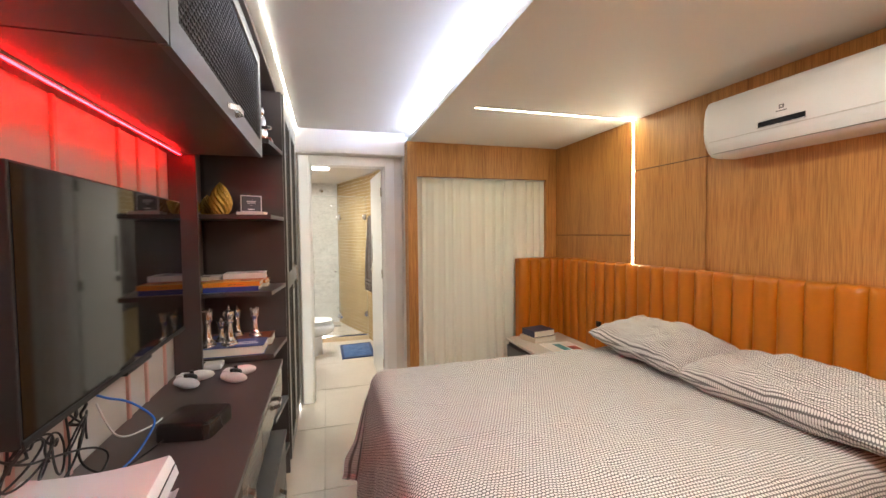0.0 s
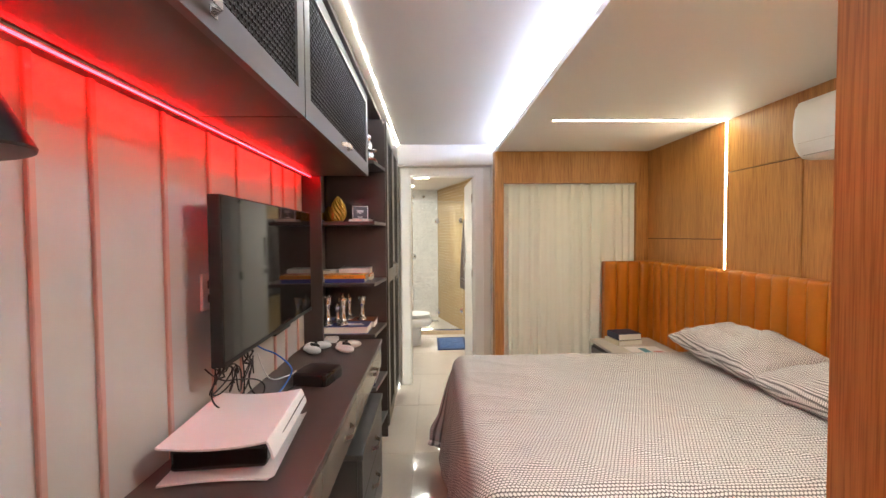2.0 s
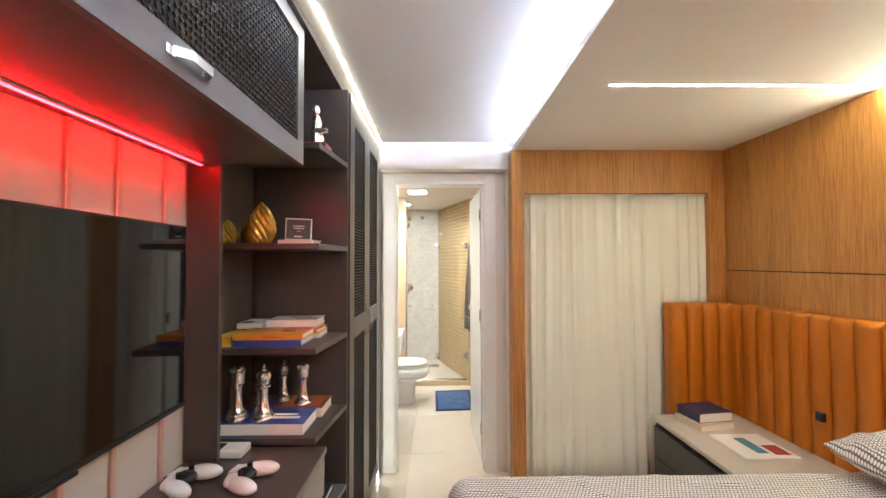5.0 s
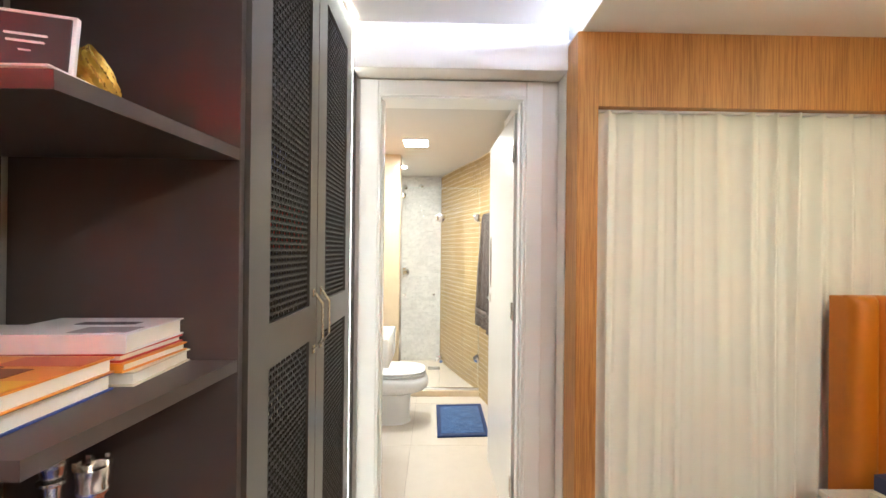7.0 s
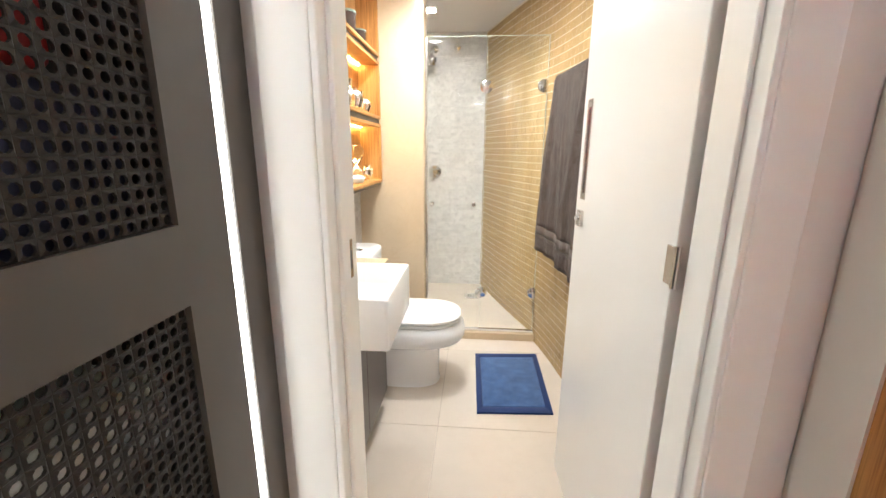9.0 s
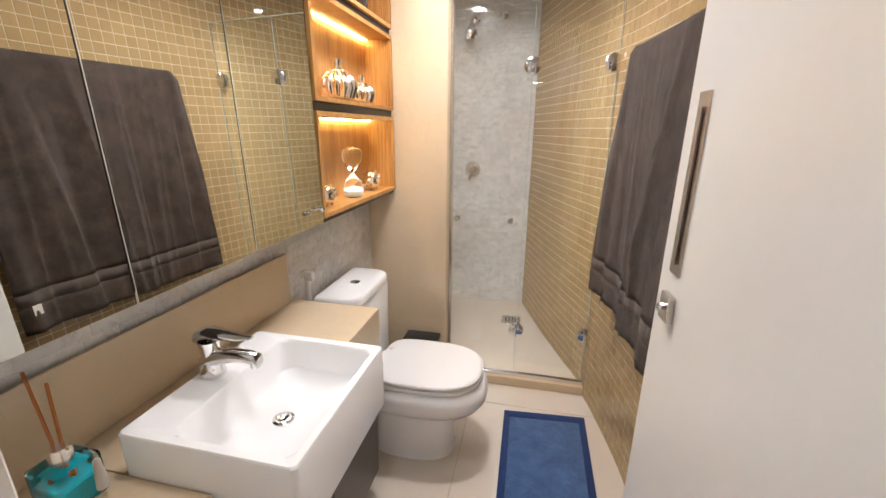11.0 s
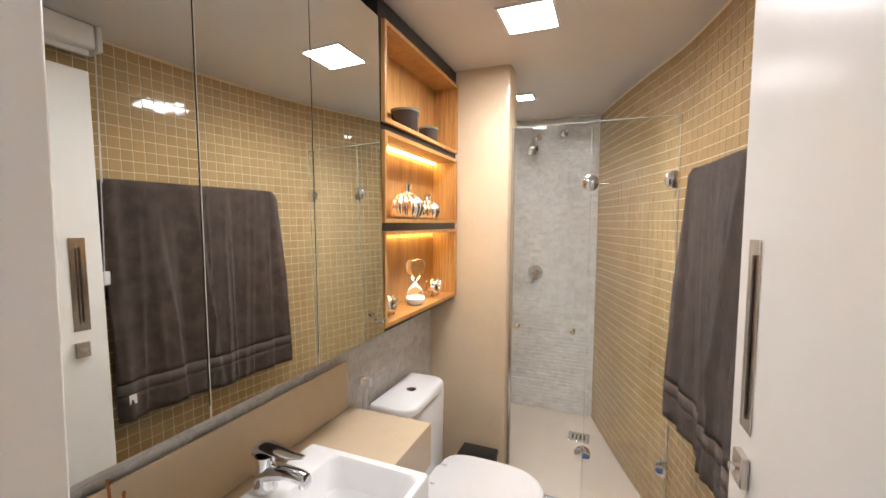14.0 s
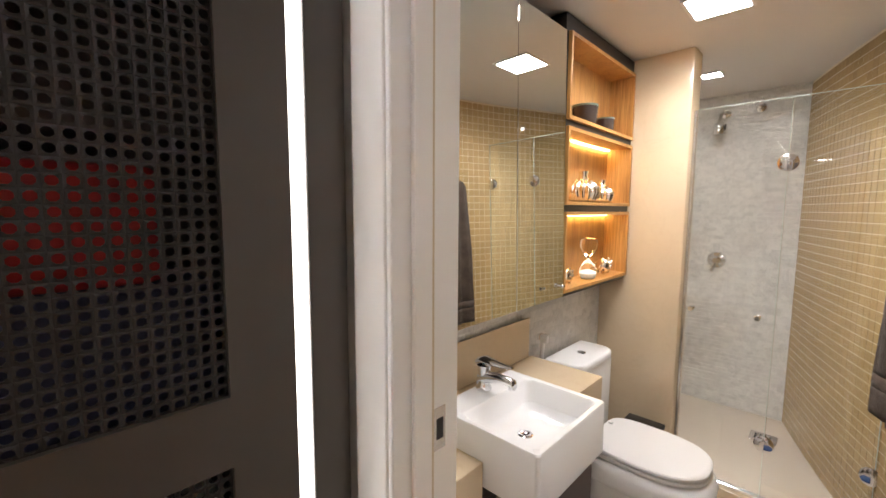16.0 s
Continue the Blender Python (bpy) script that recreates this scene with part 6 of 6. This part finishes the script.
bmesh.ops.rotate(bm, verts=bm.verts, cent=(0.42, 7.63, 1.146), matrix=Matrix.Rotation(radians(12), 3, "Y"))
part("lever", bm, M["chrome"], mx, "", True)
for x, z, r in ((0.616, 2.216, 0.028), (0.19, 2.2, 0.022)):
    vv = thing("stop_valve", (x, 7.68, z), "chrome wall cap of a pipe valve in the shower", "valve", "shower pipe caps")
    bm = bmesh.new()
    lathe(bm, [(r, 0), (r * 1.05, 0.004), (r * 0.8, 0.012), (r * 0.5, 0.02), (r * 0.45, 0.04), (r * 0.2, 0.045)], 20)
    bmesh.ops.transform(bm, matrix=pose(x, 7.676, z, 90, 0, 0), verts=bm.verts)
    part("cap", bm, M["chrome"], vv, "", True)
dr = thing("floor_drain", (0.8, 7.33, 0.046), "square metal floor drain with slots in the shower", "drain")
part("grate", cube(0.73, 0.87, 7.27, 7.4, 0.0455, 0.05, 0.001), M["nickel"], dr)
for k in range(4):
    part("slot", cube(0.755 + 0.025 * k, 0.765 + 0.025 * k, 7.3, 7.37, 0.05, 0.0506), M["black"], dr)


# ---- towel on its rail ----
def wall_x(y):
    """x of the curved wall at y."""
    for (xa, ya), (xb, yb) in zip(CURVE, CURVE[1:]):
        if yb <= y <= ya:
            return xa + (xb - xa) * (ya - y) / (ya - yb)
    return CURVE[-1][0]


rail = thing("towel_rail", (1.3, 6.0, 1.73), "slim chrome towel rail on the mosaic wall", "towel rail")
part("bar", rod(bmesh.new(), (wall_x(6.28) - 0.055, 6.28, 1.73), (wall_x(5.44) - 0.055, 5.44, 1.73), 0.008, 12), M["chrome"], rail)
for y in (6.265, 5.46):
    part("bracket", rod(bmesh.new(), (wall_x(y) - 0.056, y, 1.73), (wall_x(y) - 0.001, y, 1.73), 0.009, 12), M["chrome"], rail)


def rail_x(y):
    """x of the straight rail at y."""
    return wall_x(5.5) - 0.055 + (wall_x(6.28) - wall_x(5.5)) * (y - 5.5) / 0.78


def towel_sheet(z_front, z_back, band):
    """The towel hung over the rail; band picks the woven border, else the pile."""
    bm = bmesh.new()
    n, m = 110, 60
    total_f, total_b, R = 1.735 - z_front, 1.735 - z_back, 0.02
    L = total_f + math.pi * R + total_b
    grid = []
    for k in range(m + 1):
        d = L * k / m
        row = []
        for i in range(n + 1):
            u = i / n
            y = 6.29 - 0.85 * u
            zz = 1.745 - 0.98 * k / m
            fold = 1.5 * noise.noise((u * 5.2 + 0.25 * zz, 0.5 * zz, 4.4)) + 0.75 * noise.noise((u * 12 - 0.4 * zz, 0.5 * zz, 1.7)) + 0.1 * noise.noise((u * 40, 5 * zz, 6.0))
            fold += 0.9 * max(0.0, 1 - 5 * abs(noise.noise((u * 4.3 + 0.5 * zz, 0.4 * zz, 11.0)))) + 0.45 * max(0.0, 1 - 6 * abs(noise.noise((u * 9 - 0.6 * zz, 0.5 * zz, 21.0))))
            if d < total_f:
                z, off = z_front + d, R
                k_ = (total_f - d) / total_f
                off += 0.021 * (fold + 0.6) * min(1, 0.25 + k_ * 1.3) + 0.015 * k_
            elif d < total_f + math.pi * R:
                a = (d - total_f) / R
                z, off = 1.735 + R * math.sin(a), R * math.cos(a)
            else:
                z, off = 1.735 - (d - total_f - math.pi * R), -R - 0.004
            z -= (0.016 * math.sin(5 * u + 0.5) + 0.03 * u) * max(0.0, (total_f - d) / total_f)
            end = min(1.0, min(u, 1 - u) / 0.06)
            z -= 0.022 * (1 - end) ** 2 * (1 if z > 1.6 else 0)
            off += 0.012 * math.exp(-((min(u, 1 - u) - 0.045) / 0.03) ** 2) * (1 if off > 0 else -0.4)
            x = rail_x(y) - off
            row.append((bm.verts.new((x, y + 0.01 * fold * (1.745 - z), z)), d))
        grid.append(row)
    for a, b in zip(grid, grid[1:]):
        d = (a[0][1] + b[0][1]) / 2
        inband = 0.10 < d < 0.155 or 0.012 > d
        if inband != band:
            continue
        for i in range(n):
            bm.faces.new((a[i][0], a[i + 1][0], b[i + 1][0], b[i][0]))
    bmesh.ops.delete(bm, geom=[v for v in bm.verts if not v.link_faces], context="VERTS")
    return bm


tw = thing("towel", (1.25, 6.0, 0.8), "dark taupe terry bath towel hanging over a rail", "towel")
for band, m in ((False, "towel"), (True, "towel_band")):
    o = part("border" if band else "cloth", towel_sheet(0.76, 1.25, band), M[m], tw, "smooth woven border" if band else "", True)
    o.modifiers.new("thickness", "SOLIDIFY").thickness = 0.007
    if band:
        low = min((v.co for v in o.data.vertices if 5.48 < v.co.y < 5.52), key=lambda c: c.z)
        part("wash_tag", cube(low.x - 0.001, low.x + 0.001, low.y - 0.014, low.y + 0.014, low.z - 0.035, low.z + 0.004), M["white_plastic"], tw, "small white label")

rb = thing("roller_blind", (1.33, 5.1, 2.29), "pale grey roller blind cassette rolled up under the ceiling", "blind")
part("cassette", cube(1.285, 1.375, 4.72, 5.455, 2.245, BATH_Z - 0.002, 0.012, 3), M["white_plastic"], rb, "", True)
part("end_cap", cube(1.281, 1.377, 5.4555, 5.475, 2.24, BATH_Z - 0.002, 0.004, 2), M["white_plastic"], rb)
part("hem_bar", cube(1.318, 1.336, 4.73, 5.445, 2.222, 2.2445, 0.003), M["white_plastic"], rb)

ch = thing("blind_chain", (1.31, 5.44, 1.33), "white beaded blind chain with a small weight", "chain")
part("strand", rod(bmesh.new(), (1.306, 5.437, 1.37), (1.322, 5.468, 2.239), 0.002, 6), M["white_plastic"], ch)
part("strand", rod(bmesh.new(), (1.312, 5.45, 1.37), (1.334, 5.472, 2.239), 0.002, 6), M["white_plastic"], ch)
part("weight", cube(1.302, 1.314, 5.43, 5.457, 1.315, 1.372, 0.005, 2), M["white_plastic"], ch, "white plastic weight", True)

# ---- blue bath mat ----
MC = [Vector(p) for p in ((0.826, 6.323), (1.236, 6.355), (1.233, 5.716), (0.834, 5.692))]
bmat = thing("bath_mat", (1.03, 6.02, 0), "plush blue bath mat with a navy border on the floor", "bath mat")
mid = sum(MC, Vector((0, 0))) / 4
inn = [mid + (p - mid) * 0.84 for p in MC]
part("plush_middle", prism(bmesh.new(), [tuple(p) for p in inn][::-1], 0.001, 0.014, 0.004), M["mat_blue"], bmat, "plush blue middle", True)
for i in range(4):
    j = (i + 1) % 4
    part("border", prism(bmesh.new(), [tuple(MC[j]), tuple(MC[i]), tuple(inn[i]), tuple(inn[j])], 0.001, 0.012, 0.003), M["mat_edge"], bmat, "navy border", True)

# ---- reed diffuser ----
rd = thing("reed_diffuser", (0.14, 4.86, 0.82), "square glass reed diffuser with teal liquid and two reeds", "diffuser")
RX, RY = 0.15, 4.872
part("liquid", cube(RX - 0.03, RX + 0.03, RY - 0.03, RY + 0.03, 0.827, 0.872, 0.004), plain("teal_liquid_body", (0.0, 0.36, 0.42), 0.08), rd, "teal liquid")
b_ = part("bottle", cube(RX - 0.036, RX + 0.036, RY - 0.036, RY + 0.036, 0.8205, 0.905, 0.006, 2), M["glass"], rd, "clear glass bottle", True)
b_.visible_shadow = False
bm = bmesh.new()
lathe(bm, [(0.017, 0), (0.017, 0.022), (0.014, 0.026), (0.006, 0.026)], 20, (RX, RY, 0.906))
part("collar", bm, M["silver"], rd, "silver collar", True)
part("reed", rod(bmesh.new(), (RX, RY, 0.84), (RX - 0.05, RY + 0.012, 1.06), 0.0028, 6), M["stick"], rd, "brown reed")
part("reed", rod(bmesh.new(), (RX + 0.004, RY, 0.84), (RX - 0.036, RY + 0.03, 1.03), 0.0028, 6), M["stick"], rd, "brown reed")
bm = bmesh.new()
lathe(bm, [(0.002, 0.06), (0.006, 0.055), (0.006, 0.05), (0.008, 0.03), (0.01, 0.0)], 12, (RX + 0.043, RY + 0.02, 0.84))
part("tassel", bm, plain("grey_tassel", (0.5, 0.47, 0.43), 0.9), rd, "pale tassel", True)

# ---- ornaments in the lit niches ----
def ribbed_vase(x, y, z, r):
    bm = bmesh.new()
    lathe(bm, [(0.45 * r, 0), (0.8 * r, 0.12 * r), (1.0 * r, 0.6 * r), (0.95 * r, 0.95 * r), (0.6 * r, 1.35 * r), (0.3 * r, 1.5 * r)], 128, (x, y, z), 16, 0.075)
    lathe(bm, [(0.3 * r, 1.49 * r), (0.27 * r, 1.8 * r), (0.34 * r, 1.98 * r), (0.25 * r, 1.98 * r)], 24, (x, y, z))
    return tagged(part("vase", bm, M["rose_silver"], None, "", True), "ribbed silver vase on a lit oak shelf", "vase", "silver vases")


ribbed_vase(0.115, 6.045, 1.5495, 0.076)
ribbed_vase(0.118, 6.265, 1.5495, 0.06)


def dotted_ball(x, y, z, r):
    bm = bmesh.new()
    bmesh.ops.create_icosphere(bm, subdivisions=2, radius=r * 0.9, matrix=pose(x, y, z + r))
    centres = [v.co.copy() for v in bm.verts]
    for c in centres[::2]:
        n = (c - Vector((x, y, z + r))).normalized()
        bmesh.ops.create_icosphere(bm, subdivisions=1, radius=r * 0.17, matrix=Matrix.Translation(c + n * r * 0.02))
    for v in bm.verts:
        v.co.z = max(v.co.z, z)
    return tagged(part("ornament_ball", bm, M["rose_silver"], None, "", True), "studded silver ball on a lit oak shelf", "ornament", "silver balls")


dotted_ball(0.115, 6.345, 1.1535, 0.05)
dotted_ball(0.12, 5.875, 1.1535, 0.046)

hg = thing("hourglass", (0.12, 6.13, 1.1535), "clear hourglass with white sand on a lit oak shelf", "hourglass")
bm = bmesh.new()
prof = [(0.034, 0.002), (0.044, 0.02), (0.042, 0.05), (0.028, 0.08), (0.01, 0.1), (0.005, 0.106), (0.01, 0.113), (0.03, 0.135), (0.044, 0.165), (0.045, 0.19), (0.036, 0.208), (0.02, 0.214)]
lathe(bm, prof, 28, (0.12, 6.13, 1.1535))
g = part("bulb", bm, M["glass"], hg, "clear glass bulb", True)
g.visible_shadow = False
bm = bmesh.new()
lathe(bm, [(0.033, 0.005), (0.0395, 0.018), (0.039, 0.03), (0.02, 0.04), (0.003, 0.047)], 28, (0.12, 6.13, 1.1535))
part("sand", bm, M["white_sand"], hg, "white sand", True)

for y, r, h in ((6.03, 0.06, 0.095), (6.27, 0.047, 0.072)):
    jr = thing("jar", (0.12, y, 1.9175), "dark ceramic jar with a green rim on the oak shelf", "jar", "dark jars")
    bm = bmesh.new()
    lathe(bm, [(r * 0.84, 0), (r * 0.92, h * 0.1), (r, h * 0.9), (r * 0.9, h * 0.9), (r * 0.86, h * 0.5)], 28, (0.118, y, 1.9175))
    part("pot", bm, plain("brown_glaze", (0.06, 0.045, 0.04), 0.25), jr, "", True)
    bm = bmesh.new()
    lathe(bm, [(r * 1.02, h * 0.9), (r * 1.04, h * 0.93), (r * 1.04, h), (r * 0.9, h * 1.01), (0.001, h * 1.01)], 28, (0.118, y, 1.9175))
    part("rim", bm, plain("green_glaze", (0.2, 0.26, 0.21), 0.35), jr, "greenish lid rim", True)

# ---- floor tiles ----
def tile_mesh(name, sx, sy, h, m, bev=0.001):
    bm = cube(-sx / 2, sx / 2, -sy / 2, sy / 2, -h, 0)
    for v in bm.verts:
        if v.co.z > -h / 2:
            v.co.x *= 1 - 2 * bev / sx
            v.co.y *= 1 - 2 * bev / sy
    return mesh_from(name, bm, m)


T_ = 0.80
tm = tile_mesh("tile", T_ - 0.0025, T_ - 0.0025, 0.004, M["floor_tile"], 0.0006)
for i in range(5):
    for j in range(12):
        piece("tile", tm, sub_floor, (0.24 + T_ * i, -1.5 + 0.28 + T_ * j, 0.0))


# ---- beige mosaic on the curved wall ----
def wall_tiles():
    P = 0.0485
    n = int(CURVE_LEN / P)
    pts, _ = wall_curve(n)
    rows = int(BATH_Z / P)
    me = mesh_from("tile", cube(-0.0008, 0.0016, -P / 2 + 0.0017, P / 2 - 0.0017, -P / 2 + 0.0017, P / 2 - 0.0017, 0.0006), M["bath_tile_piece"])
    vs, fs, count = [], [], 0
    src = [tuple(v.co) for v in me.vertices]
    polys = [tuple(p.vertices) for p in me.polygons]
    rng = random.Random(2)
    for k in range(n):
        c = (pts[k] + pts[k + 1]) / 2
        d = pts[k + 1] - pts[k]
        rz = math.atan2(d.y, d.x) + math.pi / 2 + math.pi
        for j in range(rows + 1):
            z = P * (j + 0.5)
            if z > BATH_Z:
                continue
            tilt, lean = rng.gauss(0, 0.009), rng.gauss(0, 0.009)
            if 5.35 < c.y < 6.55 and 0.95 < z < 1.5 or (6.35 < c.y < 6.6 and z >= 1.5 and z < 2.0):
                if count < 300:
                    piece("tile", me, bath_east, (c.x, c.y, z), rz + tilt).rotation_euler.y = lean
                    count += 1
                    continue
            cs, sn = math.cos(rz + tilt), math.sin(rz + tilt)
            b0 = len(vs)
            vs += [(c.x + (x + zz * lean) * cs - y * sn, c.y + (x + zz * lean) * sn + y * cs, z + zz) for x, y, zz in src]
            fs += [tuple(i + b0 for i in p) for p in polys]
    rest = bpy.data.meshes.new("mosaic_rest")
    rest.from_pydata(vs, [], fs)
    rest.materials.append(M["bath_tile"])
    ob = new("mosaic_rest", rest)
    ob.parent = bath_east
    ob["kind"] = "stuff"


wall_tiles()


# ---- white marble split mosaic ----
def stone_field(parent_name, place, u0, u1, z0, z1, pieces, seed, near, steps=(0.001, 0.003, 0.005, 0.0075)):
    """Rows of split marble bricks; place(u, z, out) gives the point and near(u, z) picks single pieces."""
    parent = bpy.data.objects[parent_name]
    rng = random.Random(seed)
    H = 0.0285
    shapes = {}
    vs, fs, count = [], [], 0
    z = z0
    while z < z1 - 0.002:
        h = min(H, z1 - z)
        u = u0 - rng.random() * 0.05
        while u < u1:
            w = rng.choice((0.03, 0.045, 0.06, 0.075))
            a, b = max(u, u0), min(u + w, u1)
            if b - a > 0.006:
                out = rng.choice(steps)
                g = 0.0007
                if near((a + b) / 2, z) and count < pieces and h == H and b - a == w:
                    key = (w, out)
                    if key not in shapes:
                        bm = bmesh.new()
                        c = [place(uu, zz, oo) for oo in (0, out) for uu, zz in ((g, g), (w - g, g), (w - g, H - g), (g, H - g))]
                        v = [bm.verts.new(q) for q in c]
                        for q in ((0, 1, 2, 3), (4, 5, 6, 7), (0, 1, 5, 4), (1, 2, 6, 5), (2, 3, 7, 6), (3, 0, 4, 7)):
                            bm.faces.new([v[i] for i in q])
                        o = Vector(place(0, 0, 0))
                        bmesh.ops.translate(bm, verts=bm.verts, vec=-o)
                        shapes[key] = mesh_from("stone", bm, M["stone_piece"])
                    piece("stone", shapes[key], parent, place(a, z, 0))
                    count += 1
                else:
                    b0 = len(vs)
                    vs += [place(uu, zz, oo) for oo in (0, out) for uu, zz in ((a + g, z + g), (b - g, z + g), (b - g, z + h - g), (a + g, z + h - g))]
                    fs += [tuple(i + b0 for i in q) for q in ((0, 1, 2, 3), (4, 5, 6, 7), (0, 1, 5, 4), (1, 2, 6, 5), (2, 3, 7, 6), (3, 0, 4, 7))]
            u += w
        z += H
    me = bpy.data.meshes.new("stone_rest")
    me.from_pydata(vs, [], fs)
    me.materials.append(M["stone"])
    bmx = bmesh.new()
    bmx.from_mesh(me)
    bmesh.ops.recalc_face_normals(bmx, faces=bmx.faces)
    bmx.to_mesh(me)
    bmx.free()
    ob = new("stone_rest", me)
    ob.parent = parent
    ob["kind"] = "stuff"


stone_field("bath_wall_north", lambda u, z, o: (u, SHOWER_Y + 0.004 - o, z), BATH_LEFT, 0.90, 0.046, BATH_Z, 290, 5, lambda u, z: 0.45 < u < 0.88 and 0.9 < z < 1.6)
stone_field("bath_wall_west", lambda u, z, o: (BATH_LEFT + o, u, z), 4.63, 6.53, 0.6, 1.15, 290, 6, lambda u, z: 5.7 < u < 6.53 and 0.7 < z < 1.15, (0.0008, 0.0011, 0.0014, 0.0017))
